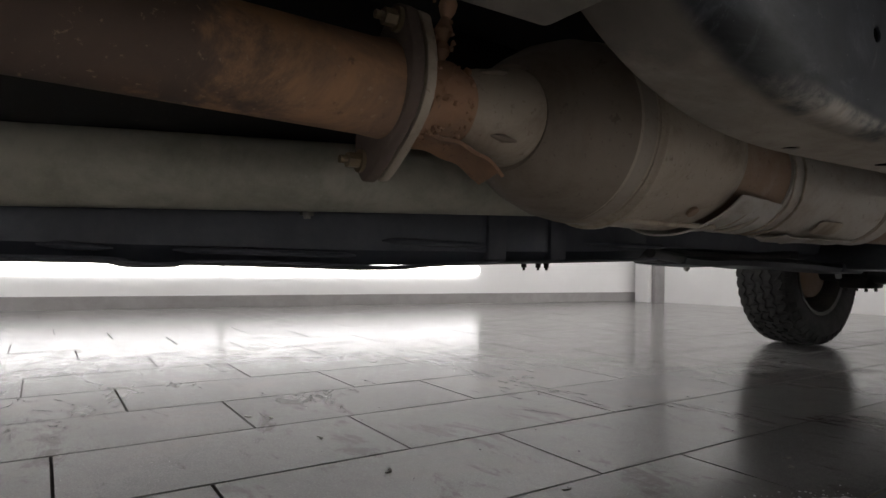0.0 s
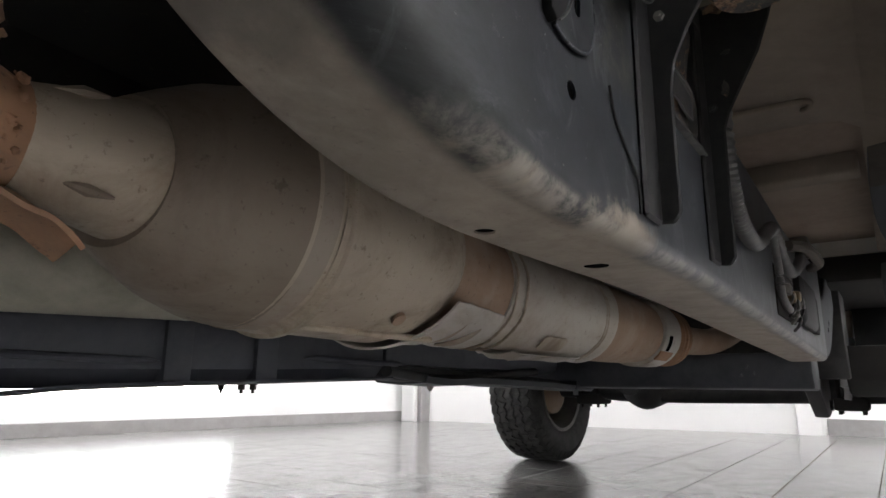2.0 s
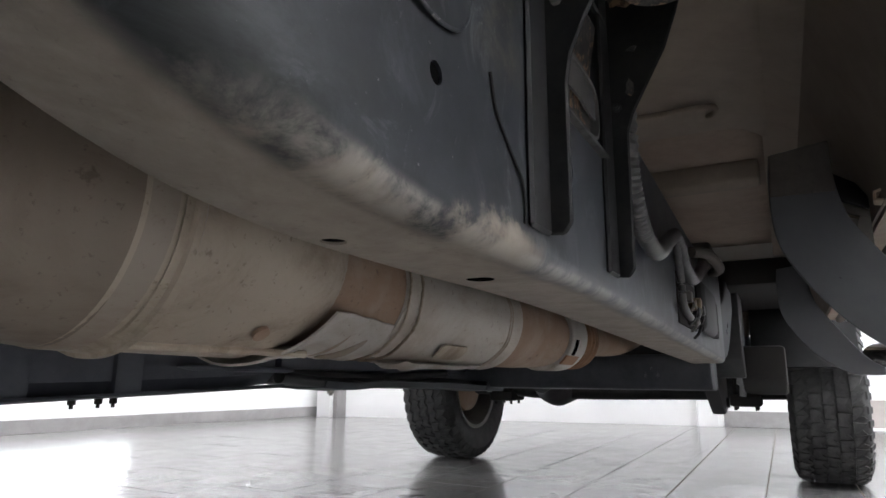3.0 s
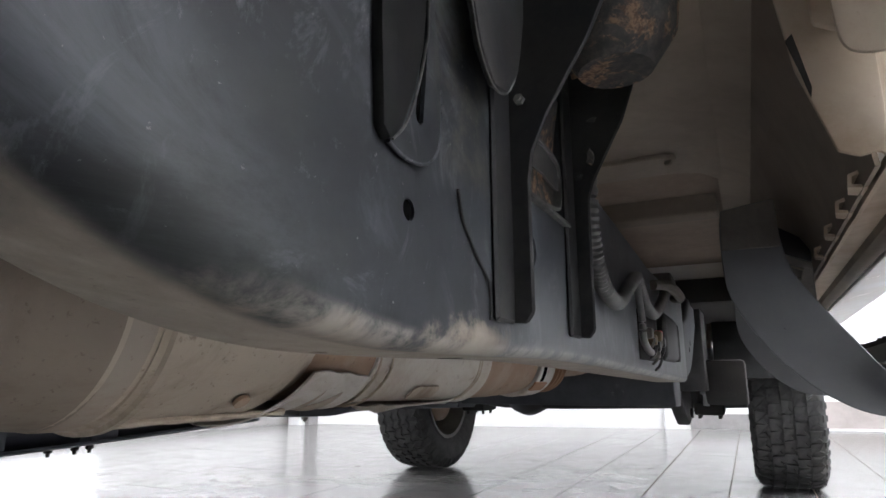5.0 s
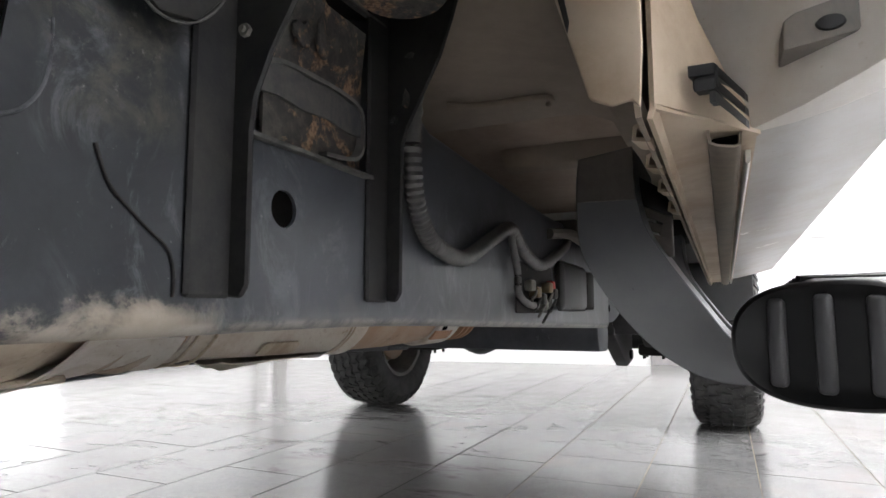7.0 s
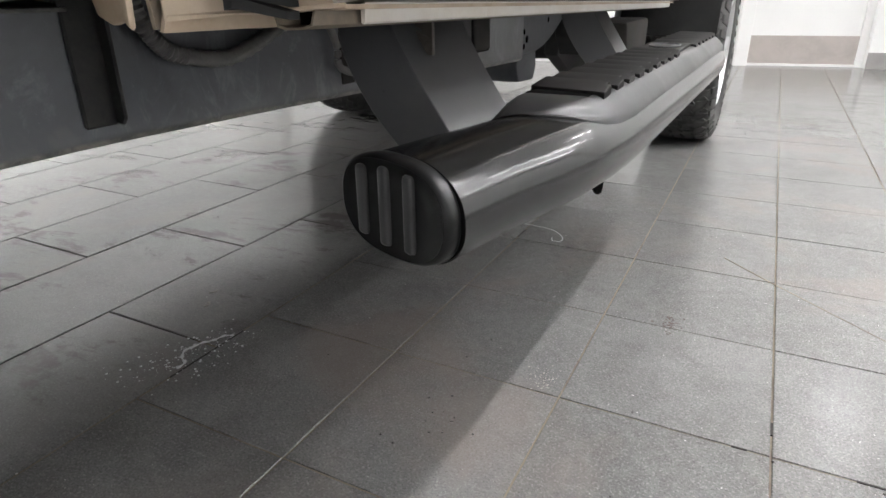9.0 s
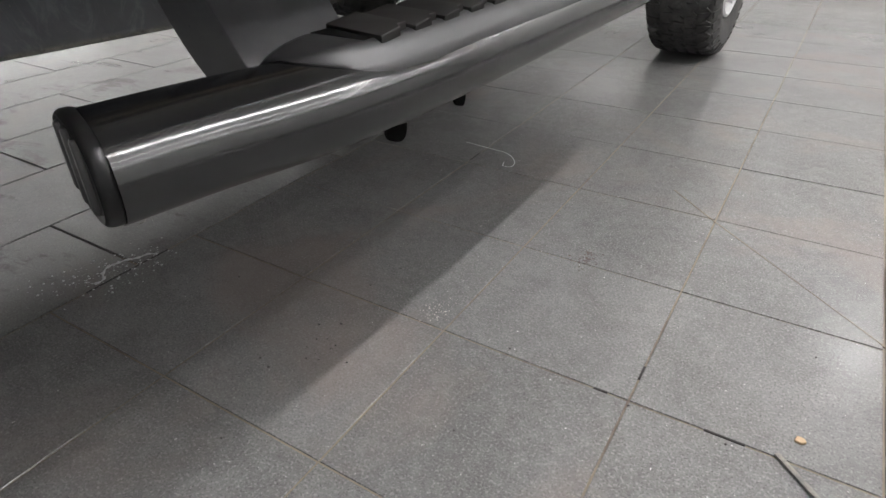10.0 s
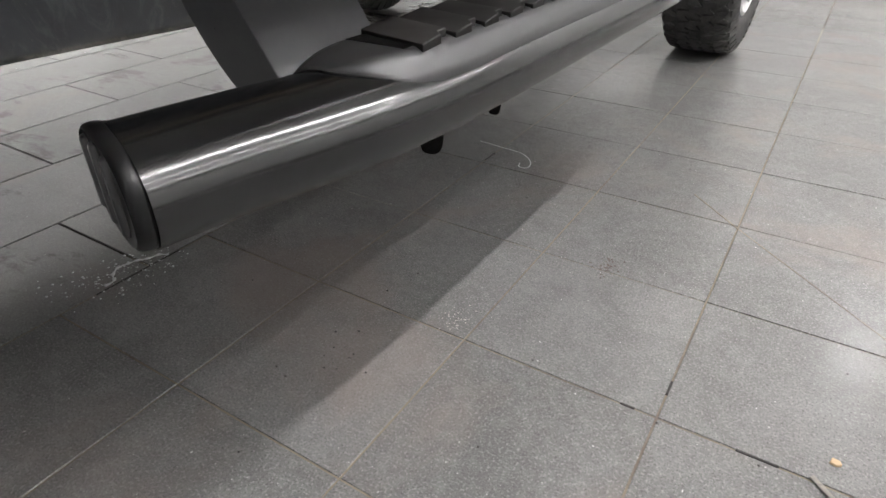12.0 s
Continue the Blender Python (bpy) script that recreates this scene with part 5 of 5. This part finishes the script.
part("arch_lip", prism([(0.768, 0.73), (0.769, 0.661), (0.783, 0.653), (0.811, 0.661), (0.84, 0.73)], "xz", 0.826, 0.833, 0.003), M_SILL, fen, "tan wheel arch liner lip")
fins = bmesh.new()
for dz, dl in ((-0.002, 0.0), (-0.0105, 0.003), (-0.0175, 0.010)):
    q = [(0.821 + dl, 0.880, 0.6075 + dz), (0.834, 0.884, 0.609 + dz), (0.849, 0.912, 0.600 + dz), (0.849, 0.912, 0.5955 + dz), (0.834, 0.883, 0.6025 + dz), (0.821 + dl, 0.880, 0.6015 + dz)]
    loft([q, [(x + 0.002, y + 0.008, z) for x, y, z in q]], fins)
box(0.823, 0.836, 0.884, 0.890, 0.593, 0.607, 0.002, 2, fins)
part("plastic_clip", fins, M_PLASTIC, fen, "black plastic liner clip with three fins", 0)
part("plastic_stop", prism([(0.869, 0.631), (0.868, 0.614), (0.909, 0.6195), (0.945, 0.6245), (0.945, 0.651), (0.911, 0.643), (0.875, 0.635)], "xz", 0.902, 0.945, 0.002), M_STOP, fen, "dusty grey plastic stop on the fender")
part("stop_boss", sweep([(0.891, 0.903, 0.6255), (0.891, 0.900, 0.6255), (0.891, 0.8995, 0.6255)], [0.0075, 0.0065, 0.004], 18, flat=0.6), M_GREY_PLASTIC, fen, "shallow oval dimple in the stop")
chan_rows = [[(x, y + dy, z + drop(y)) for x, dy, z in ((0.8275, 0.0, 0.586), (0.8290, 0.002, 0.5735), (0.8335, 0.004, 0.5715), (0.8430, 0.010, 0.5715), (0.8470, 0.014, 0.5740), (0.8480, 0.018, 0.586))] for y in (0.922, 1.2, 1.5, 1.9, 2.38)]
part("drain_channel", sheet(chan_rows, 0.0015), M_CHANNEL, fen, "narrow brown folded channel under the sill")
# black block paints the shade in the channel's open end
part("channel_mouth_shade", box(0.8305, 0.8455, 0.944, 0.950, 0.5735, 0.585, 0.001), M_HOLE, fen, "black block for the shade in the channel mouth")
part("rocker_lip", loft([[(x, y, z + drop(y)) for x, z in ((0.8505, 0.586), (0.8505, 0.5745), (0.8520, 0.5735), (0.8535, 0.5750), (0.8545, 0.588))] for y in (0.985, 1.4, 1.9, 2.38)]), M_FENDER, fen, "thin folded lip of the rocker panel", 0)
for y in (0.905, 0.975, 1.06, 1.16):
    part("sill_clip", sheet([[(0.7985, y + d, 0.588 + drop(y)), (0.788 + e, y + d + 0.004, 0.585 + drop(y)), (0.787 + e, y + d + 0.004, 0.576 + drop(y)), (0.7985, y + d, 0.573 + drop(y))] for d, e in ((0.0, 0.0), (0.022, 0.003))], 0.0025), M_SILL, bpy.data.objects["inner_sill"], "bent sill clip")

cab = [(0.83, 1.08), (0.75, 1.14), (0.95, 1.20), (1.25, 1.68), (1.5, 1.80), (2.15, 1.80), (2.38, 1.70), (2.43, 1.20), (2.43, 0.80), (0.87, 0.80)]
part("cab", prism(cab, "yz", -0.93, 0.93, 0.05, 4), M_BODY, truck, "white painted cab")
for s in (-1, 1):
    part("side_window", prism([(1.15, 1.22), (1.38, 1.62), (2.2, 1.66), (2.25, 1.22)], "yz", s * 0.925, s * 0.934, 0.002), M_GLASS, truck, "dark side window")
part("hood", prism([(-1.45, 0.75), (-1.5, 1.0), (-1.3, 1.08), (0.80, 1.16), (0.82, 0.96), (-0.2, 0.96), (-0.3, 0.96), (-1.2, 0.96), (-1.25, 0.75)], "yz", -0.93, 0.93, 0.04, 3), M_BODY, truck, "white painted hood and front end")
part("cargo_bed", prism([(2.47, 0.72), (2.47, 1.22), (4.75, 1.22), (4.75, 0.70), (3.85, 0.70), (3.75, 0.86), (3.33, 0.92), (2.95, 0.86), (2.85, 0.70)], "yz", -0.94, 0.94, 0.03, 3), M_BODY, truck, "white painted cargo bed")

# ---------- side step ----------
SLANT = 0.022


def bar_ring(y, x, z, w, h, yaw, p=0.82, q=0.88):
    """An oval section of the step tube, w wide and h high, turned about z by yaw degrees."""
    out = []
    c, s_ = math.cos(radians(yaw)), math.sin(radians(yaw))
    for k in range(64):
        a = k * math.tau / 64
        ex = math.copysign(abs(math.cos(a)) ** p, math.cos(a)) * w / 2
        ez = math.copysign(abs(math.sin(a)) ** q, math.sin(a)) * h / 2
        out.append((x + ex * c + SLANT * (y - 1.15), y + ex * s_, z + ez))
    return out


BAR_W, BAR_H = 0.117, 0.0750
stations = smooth_line([(0.957, 0.9017, 0.4545), (1.03, 0.916, 0.455), (1.08, 0.928, 0.455), (1.14, 0.938, 0.4545), (1.22, 0.944, 0.4535), (1.35, 0.946, 0.4525), (1.7, 0.946, 0.4505), (2.05, 0.946, 0.4485)], 6)
rings = []
for q in stations:
    f = max(0.0, min(1.0, (1.20 - q.x) / 0.17))
    rings.append(bar_ring(q.x, q.y, q.z, BAR_W, BAR_H, -19 * f * f * (3 - 2 * f)))
end_q = stations[-1]
for k, yaw in ((1, 8), (2, 14), (3, 18)):
    rings.append(bar_ring(end_q.x + 0.07 * k, end_q.y - 0.006 * k * k, end_q.z, BAR_W * 0.98, BAR_H * 0.97, yaw))
step = part("side_step", loft(rings), M_GLOSS, truck, "glossy black oval side step tube", 60)
# moulded cap: a groove at the tube, a rounded shoulder, then a slightly sunken ribbed face
cap_rings = []
for q, g in ((0.961, 0.985), (0.9592, 0.985), (0.9588, 0.998), (0.9575, 1.004), (0.9550, 1.005), (0.9525, 0.999), (0.9505, 0.986), (0.9488, 0.958), (0.9478, 0.920), (0.9488, 0.895), (0.9494, 0.60), (0.9494, 0.25)):
    cap_rings.append(bar_ring(q, 0.906 - (0.982 - q) * 0.35, 0.4545, BAR_W * g, BAR_H * (g if g > 0.89 else g * 0.97), -19, 0.78, 0.84))
cap_ob = part("end_cap", loft(cap_rings), M_PLASTIC, step, "ribbed black plastic end cap", 50)
for u, tall in ((-0.030, 0.0265), (-0.005, 0.0290), (0.021, 0.0280)):
    c, s_ = math.cos(radians(-19)), math.sin(radians(-19))
    bm = box(-0.0052, 0.0052, -0.0048, 0.004, -tall, tall, 0.0034, 3)
    r = part("cap_rib", bm, M_RIB, cap_ob, "raised grey rib")
    r.matrix_world = pose(0.8945 + u * c + SLANT * (0.955 - 1.15), 0.9500 + u * s_, 0.455, 0, 0, -19)


def bar_top(x, y):
    """Height of the tube's upper skin at x, y."""
    k = max(0, min(len(stations) - 2, sum(1 for q in stations if q.x < y) - 1))
    a, b = stations[k], stations[k + 1]
    q = a.lerp(b, max(0.0, min(1.0, (y - a.x) / (b.x - a.x))))
    u = min(0.998, abs(x - q.y - SLANT * (y - 1.15)) / (BAR_W / 2))
    c = u ** (1 / 0.82)
    return q.z + BAR_H / 2 * (1 - c * c) ** 0.44


def pad_top(x):
    """Section of the pad: a flat deck, a rounded outer shoulder, then a skirt down to the tube."""
    deck, edge = 0.970, 0.994
    if x < 0.905:
        return 0.503 - 0.016 * ((0.905 - x) / 0.013) ** 2
    if x < deck:
        return 0.503
    f = (x - deck) / (edge - deck)
    return 0.503 - 0.007 * f - 0.016 * f ** 2.2


def pad_rows():
    rows = []
    for y, lift, x1 in ((1.1195, 0.0, 0.934), (1.1200, 0.16, 0.937), (1.1245, 0.36, 0.950), (1.132, 0.58, 0.962), (1.142, 0.78, 0.972), (1.154, 0.92, 0.980), (1.167, 1.0, 0.986), (1.19, 1.0, 0.991), (1.24, 1.0, 0.994),
                        (1.5, 1.0, 0.994), (1.8, 1.0, 0.994), (2.08, 1.0, 0.994), (2.14, 0.8, 0.988), (2.18, 0.3, 0.975), (2.19, 0.0, 0.968)):
        o, x0, row = SLANT * (y - 1.15), 0.892, []
        for k in range(19):
            x = x0 + (x1 - x0) * (k / 18) ** 0.8
            skin = bar_top(x + o, y)
            full = pad_top(0.892 + (x - x0) / (x1 - x0) * 0.102)
            row.append((x + o, y, max(skin + 0.0012, skin + lift * (full - 0.001 * (y - 1.15) * 4 - skin))))
        rows.append([(x0 + o, y, bar_top(x0 + o, y) - 0.004)] + row + [(row[-1][0] + 0.0004, y, bar_top(row[-1][0], y) - 0.003)])
    return rows


pad = part("step_pad", sheet(pad_rows(), 0.0015), M_GREY_PLASTIC, step, "dark grey plastic step pad", 50)
part("tread_base", loft([[(x + SLANT * (y - 1.15), y, z - 0.004 * (y - 1.15)) for x, z in ((0.903, 0.498), (0.964, 0.498), (0.964, 0.5033), (0.903, 0.5033))] for y in (1.176, 2.13)]), M_HOLE, pad, "black rubber tread mat")


def tread_block(y, pitch):
    """One slanting wedge of the tread, its rear edge higher than its front."""
    o, zb = SLANT * (y - 1.15), -0.004 * (y - 1.15)
    run = pitch * 0.55
    plan = [(0.899, y + 0.012, 0), (0.969, y - 0.003, 0), (0.9750, y - 0.003, 0), (0.9750, y - 0.003 + run, 1), (0.969, y + 0.001 + run, 1), (0.969, y - 0.003 + pitch * 0.89, 1), (0.899, y + 0.012 + pitch * 0.89, 1)]
    own = bmesh.new()
    lo = [own.verts.new((x + o, yy, 0.4995 + zb)) for x, yy, up in plan]
    hi = [own.verts.new((x + o, yy, 0.5066 + zb + 0.0034 * up - (0.001 if x > 0.97 else 0))) for x, yy, up in plan]
    own.faces.new(lo)
    own.faces.new(hi[::-1])
    for i in range(len(plan)):
        j = (i + 1) % len(plan)
        own.faces.new((lo[i], hi[i], hi[j], lo[j]))
    bmesh.ops.recalc_face_normals(own, faces=own.faces)
    rim = [e for e in own.edges if all(v in hi for v in e.verts)]
    bmesh.ops.bevel(own, geom=rim, offset=0.0008, segments=1, profile=0.5, affect="EDGES")
    return own


PITCH = 0.0507
for k in range(18):
    y = 1.190 + PITCH * k
    if 9 <= k <= 11:
        continue
    part("tread_block", tread_block(y, PITCH), M_TREAD, pad, "black ribbed rubber tread" if k == 0 else "")
o = SLANT * (1.72 - 1.15)
ring = [(0.935 + o + 0.024 * math.cos(k * math.tau / 32), 1.722 + 0.043 * math.sin(k * math.tau / 32)) for k in range(32)]
part("badge_field", prism([(0.899 + o, 1.652), (0.967 + o, 1.642), (0.967 + o, 1.796), (0.899 + o, 1.806)], "xy", 0.497, 0.5055, 0.001, 1), M_TREAD, pad, "plain rubber field round the badge")
badge = part("pad_badge", prism(ring, "xy", 0.500, 0.5068, 0.0008, 1), M_GREY_PLASTIC, pad, "oval raised badge in the tread")
for sx, sy, rr in ((1.0, 1.0, 0.0013), (0.62, 0.72, 0.0009)):
    loop = [(0.935 + o + (x - 0.935 - o) * sx, 1.722 + (y - 1.722) * sy, 0.5068) for x, y in ring + ring[:1]]
    part("badge_rim", sweep(loop, rr, 8), M_RIB, badge, "grey raised rim of the badge")

# brackets that carry the step
lo_edge = smooth_line([(0.701, 0.632, 0), (0.698, 0.60, 0), (0.700, 0.545, 0), (0.715, 0.507, 0), (0.748, 0.460, 0), (0.786, 0.426, 0), (0.83, 0.408, 0), (0.90, 0.408, 0)], 5)
up_edge = smooth_line([(0.90, 0.416, 0), (0.868, 0.424, 0), (0.840, 0.447, 0), (0.810, 0.488, 0), (0.784, 0.526, 0), (0.765, 0.560, 0), (0.757, 0.60, 0), (0.755, 0.640, 0)], 5)
front = [(q.x, q.y) for q in lo_edge] + [(q.x, q.y) for q in up_edge]


def step_bracket(y, scale):
    bm = prism(front, "xz", y - 0.002, y + 0.002, 0.001, 1)
    pts = [q for q in up_edge]
    n = len(pts)
    sheet([[(q.x, y + 0.001, q.y), (q.x + 0.002, y + 0.05 * scale, q.y), (q.x + 0.002, y + scale * (0.145 + 0.02 * k / n), q.y)] for k, q in enumerate(pts)], 0.003, bm)
    return part("step_bracket", bm, M_SATIN, step, "satin black folded step bracket", 30)


step_bracket(1.165, 1.0)
step_bracket(1.95, 0.6)
part("bracket_head", prism([(0.6985, 0.586), (0.7575, 0.585), (0.7560, 0.6395), (0.744, 0.637), (0.7015, 0.631)], "xz", 1.1612, 1.1632, 0.0006, 1), M_BRACKET_DUST, step, "brown dusty upper end of the bracket")
part("bracket_tab", prism([(0.750, 0.621), (0.779, 0.601), (0.788, 0.585), (0.7885, 0.571), (0.746, 0.590)], "xz", 1.198, 1.204, 0.002), M_PLASTIC, step, "black plastic block beside the bracket")
for k in range(3):
    part("bracket_fold", prism([(0.748 + 0.006 * k, 0.590 - 0.016 * k), (0.7875, 0.572 - 0.012 * k), (0.7875, 0.563 - 0.012 * k), (0.752 + 0.006 * k, 0.577 - 0.016 * k)], "xz", 1.203 + 0.004 * (k % 2), 1.212, 0.002), M_BRACKET_DUST, step, "brown folded plate beside the bracket")
part("bracket_fold", prism([(0.784, 0.584), (0.7885, 0.582), (0.7885, 0.530), (0.769, 0.531)], "xz", 1.204, 1.210, 0.001), M_BRACKET_DUST, step, "brown folded plate beside the bracket")
for y, dx, sc in ((1.203, 0.0, 0.8), (1.318, 0.003, 0.55)):
    tab = smooth_line([(y - 0.024 * sc, 0.428, 0), (y - 0.020 * sc, 0.412, 0), (y - 0.002 * sc, 0.4125 - 0.011 * sc, 0), (y + 0.012 * sc, 0.4115 - 0.011 * sc, 0), (y + 0.019 * sc, 0.418 - 0.008 * sc, 0), (y + 0.019 * sc, 0.428, 0)], 4)
    bm = prism([(q.x, q.y) for q in tab], "yz", 0.972 + dx, 0.9765 + dx, 0.001, 1)
    box(0.950 + dx, 0.9765 + dx, y - 0.022 * sc, y + 0.017 * sc, 0.4205, 0.4245, 0.001, 1, bm)
    part("step_tab", bm, M_HOLE, step, "small black tab under the step")

# ---------- small things on the floor ----------
rng = random.Random(3)
crumbs = bmesh.new()
for k in range(260):
    x, y = rng.uniform(-1.2, 2.0), rng.uniform(0.6, 3.2)
    r = rng.choice((0.0005, 0.0006, 0.0008, 0.0010, 0.0015))
    h = rng.uniform(0, 3)
    prism([(x + r * math.cos(h + q) * rng.uniform(0.6, 1.6), y + r * math.sin(h + q) * rng.uniform(0.6, 1.3)) for q in (0, 1.2, 2.4, 3.6, 5.0)], "xy", 0.0, r * 0.6, bm=crumbs)
for k in range(16):
    x, y = rng.gauss(0.75, 0.03), rng.gauss(1.27, 0.04)
    r, h = rng.choice((0.0008, 0.0013, 0.0019)), rng.uniform(0, 3)
    prism([(x + r * math.cos(h + w) * rng.uniform(0.5, 1.6), y + r * math.sin(h + w) * rng.uniform(0.5, 1.3)) for w in (0, 1.2, 2.4, 3.6, 5.0)], "xy", 0.0, r * 0.4, bm=crumbs)
tagged(part("floor_crumbs", crumbs, M_DARK, None, "dark crumbs of dirt strewn on the tiles"), "", "dirt", "", "stuff")
for x, y in ((-0.72, 0.62), (-0.45, 0.70), (-0.66, 0.66), (-0.20, 0.72), (0.02, 0.93), (0.12, 1.42), (0.16, 1.37)):
    own = bmesh.new()
    h = rng.uniform(0, 3)
    pts = smooth_line([(x, y, 0.001), (x + 0.012 * math.cos(h), y + 0.012 * math.sin(h), 0.0012), (x + 0.022 * math.cos(h + 0.5), y + 0.02 * math.sin(h + 0.5), 0.001)], 4)
    tagged(part("paper_scrap", sweep(pts, [0.002 + 0.0015 * ((j * 3) % 2) for j in range(len(pts))], 7, own, True, 0.5), M_LIP), "tiny pale crumb lying on the tiles", "debris", "pale crumbs on the floor")
drops = bmesh.new()
for k in range(190):
    y = rng.gauss(1.225, 0.055)
    x = 0.262 + (y - 1.225) * 0.25 + rng.gauss(0, 0.024)
    if k % 6 == 0:
        x = 0.325 + rng.gauss(0, 0.012)
    r = rng.choice((0.0008, 0.0010, 0.0013, 0.0018, 0.0024))
    h = r * 0.75
    sweep([(x, y, 0.0), (x, y, h * 0.45), (x, y, h * 0.8), (x, y, h)], [r, r * 0.92, r * 0.62, r * 0.12], 10, drops)
tagged(part("water_drops", drops, M_WATER, None, "scatter of water drops on the tiles, whitened for their glints", 80), "", "water drops", "", "stuff")
pud = smooth_line([(0.291, 1.187, 0), (0.289, 1.206, 0), (0.272, 1.215, 0), (0.258, 1.233, 0), (0.261, 1.251, 0), (0.266, 1.269, 0), (0.277, 1.283, 0), (0.283, 1.303, 0), (0.298, 1.313, 0)], 5)
tagged(part("water_trickle", sweep([(q.x, q.y, 0.0006) for q in pud], [0.0024 + 0.0012 * math.sin(k * 1.3) for k in range(len(pud))], 10, None, True, 0.6), M_WATER), "thin trickle of water on the tiles, whitened for its glints", "water")
pud = smooth_line([(0.53, 2.118, 0), (0.60, 2.11, 0), (0.65, 2.105, 0), (0.68, 2.09, 0), (0.705, 2.06, 0), (0.71, 2.03, 0), (0.69, 2.025, 0), (0.682, 2.045, 0)], 6)
tagged(part("water_trickle", sweep([(q.x, q.y, 0.0003) for q in pud], 0.0010, 10, None, True, 0.5), M_WATER), "thin curl of water on the tiles, whitened for its glints", "water")
flakes = bmesh.new()
for k in range(60):
    x, y = rng.gauss(0.862, 0.014), rng.gauss(1.436, 0.016)
    r = rng.choice((0.0005, 0.0007, 0.001))
    box(x, x + r * 2, y, y + r * 1.4, 0.0, r * 0.7, bm=flakes)
tagged(part("pale_flakes", flakes, M_SKIRT_TAN, None, "patch of fine pale flakes on the tiles"), "", "flakes", "", "stuff")
leaf = bmesh.new()
for k in range(60):
    x, y = rng.gauss(1.02, 0.012), rng.gauss(1.715, 0.018)
    r = rng.choice((0.001, 0.0015, 0.0025))
    h = rng.uniform(0, 3)
    prism([(x + r * 1.6 * math.cos(h), y + r * 1.6 * math.sin(h)), (x + r * math.cos(h + 1.8), y + r * math.sin(h + 1.8)), (x + r * math.cos(h + 4), y + r * math.sin(h + 4))], "xy", 0, 0.0005, bm=leaf)
tagged(part("brown_scrapings", leaf, M_GRIME, None, "small smudge of brown scrapings on the tiles"), "", "dirt", "", "stuff")
tagged(part("wood_chip", prism([(1.402, 1.438), (1.410, 1.436), (1.416, 1.441), (1.413, 1.447), (1.404, 1.448)], "xy", 0.0, 0.004, 0.001, 1), M_CHIP), "small tan wood chip lying on the tiles", "wood chip")
strip = tagged(part("metal_strip", box(0, 0.20, -0.0035, 0.0035, 0.0, 0.003, 0.001), M_LIP), "thin grey metal strip lying on the tiles", "metal strip")
strip.matrix_world = pose(1.385, 1.404, 0.001, 0, 0, -43)
for x, y, turn, length in ((1.15, 1.4, 0, 0.02), (1.30, 1.4, 0, 0.05), (0.6, 2.02, 90, 0.05), (0.301, 1.165, 90, 0.17), (1.2, 1.45, 90, 0.03)):
    own = part("joint_gap", box(0, length, -0.0016, 0.0016, -0.004, 0.0004), M_DARK, None)
    own.matrix_world = pose(x, y, 0, 0, 0, turn)
    tagged(own, "dark open gap in the tile joint", "joint gap", "open joint gaps")

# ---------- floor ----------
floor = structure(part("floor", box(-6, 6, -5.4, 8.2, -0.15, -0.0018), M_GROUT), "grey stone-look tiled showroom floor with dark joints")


def tile_mesh(w, d, g=0.0016, c=0.0008):
    own = bmesh.new()
    ring = lambda i, z: [own.verts.new((x, y, z)) for x, y in ((i, i), (w - i, i), (w - i, d - i), (i, d - i))]
    lo, mid, hi = ring(g, -0.008), ring(g, -c), ring(g + c, 0)
    for a, b in ((lo, mid), (mid, hi)):
        for k in range(4):
            own.faces.new((a[k], a[(k + 1) % 4], b[(k + 1) % 4], b[k]))
    own.faces.new(hi)
    me = bpy.data.meshes.new("tile")
    own.to_mesh(me)
    own.free()
    me.materials.append(M_TILE)
    return me


crack = [Vector((1.2, 1.989, 0)), Vector((1.502, 1.71, 0)), Vector((1.80, 1.43, 0))]
for a, c in ((Vector((1.09, 2.10, 0)), crack[0]), (crack[0], crack[2])):
    d = (c - a).normalized()
    n = Vector((-d.y, d.x, 0)) * 0.0011
    part("crack", prism([(p.x, p.y) for p in (a - n, c - n, c + n, a + n)], "xy", -0.002, 0.0006), M_GROUT, floor, "thin dark diagonal crack across the tiles")
LONG, SQUARE = tile_mesh(0.3, 0.6, 0.0027, 0.0005), tile_mesh(0.3, 0.3)
far_verts, far_faces = [], []


def lay(me, x, y, w, d):
    if -2.7 < x < 2.4 and -0.4 < y < 5.0:
        ob = new("tile", me)
        ob.parent = floor
        ob.location = (x, y, rng.uniform(-0.0004, 0.0004))
        return
    n = len(far_verts)
    g = 0.0014
    far_verts.extend([(x + g, y + g, 0), (x + w - g, y + g, 0), (x + w - g, y + d - g, 0), (x + g, y + d - g, 0)])
    far_verts.extend([(a, b, -0.004) for a, b, _ in far_verts[n:n + 4]])
    far_faces.append((n, n + 1, n + 2, n + 3))
    far_faces.extend((n + i, n + (i + 1) % 4, n + 4 + (i + 1) % 4, n + 4 + i) for i in range(4))


for cx in range(-17, 20):
    x = 0.3 * cx
    if cx < 1:
        y = 1.05 + 0.22 * (cx + 1) - 0.6 * 12
        while y < 8.0:
            lay(LONG, x, y, 0.3, 0.6)
            y += 0.6
    else:
        y = 1.1 - 0.3 * 20
        while y < 8.0:
            lay(SQUARE, x, y, 0.3, 0.3)
            y += 0.3
me = bpy.data.meshes.new("far_tiles")
me.from_pydata(far_verts, [], far_faces)
me.materials.append(M_TILE)
far = new("far_tiles", me)
far.parent = floor
tagged(far, "grey stone-look floor tiles", "", "", "stuff")
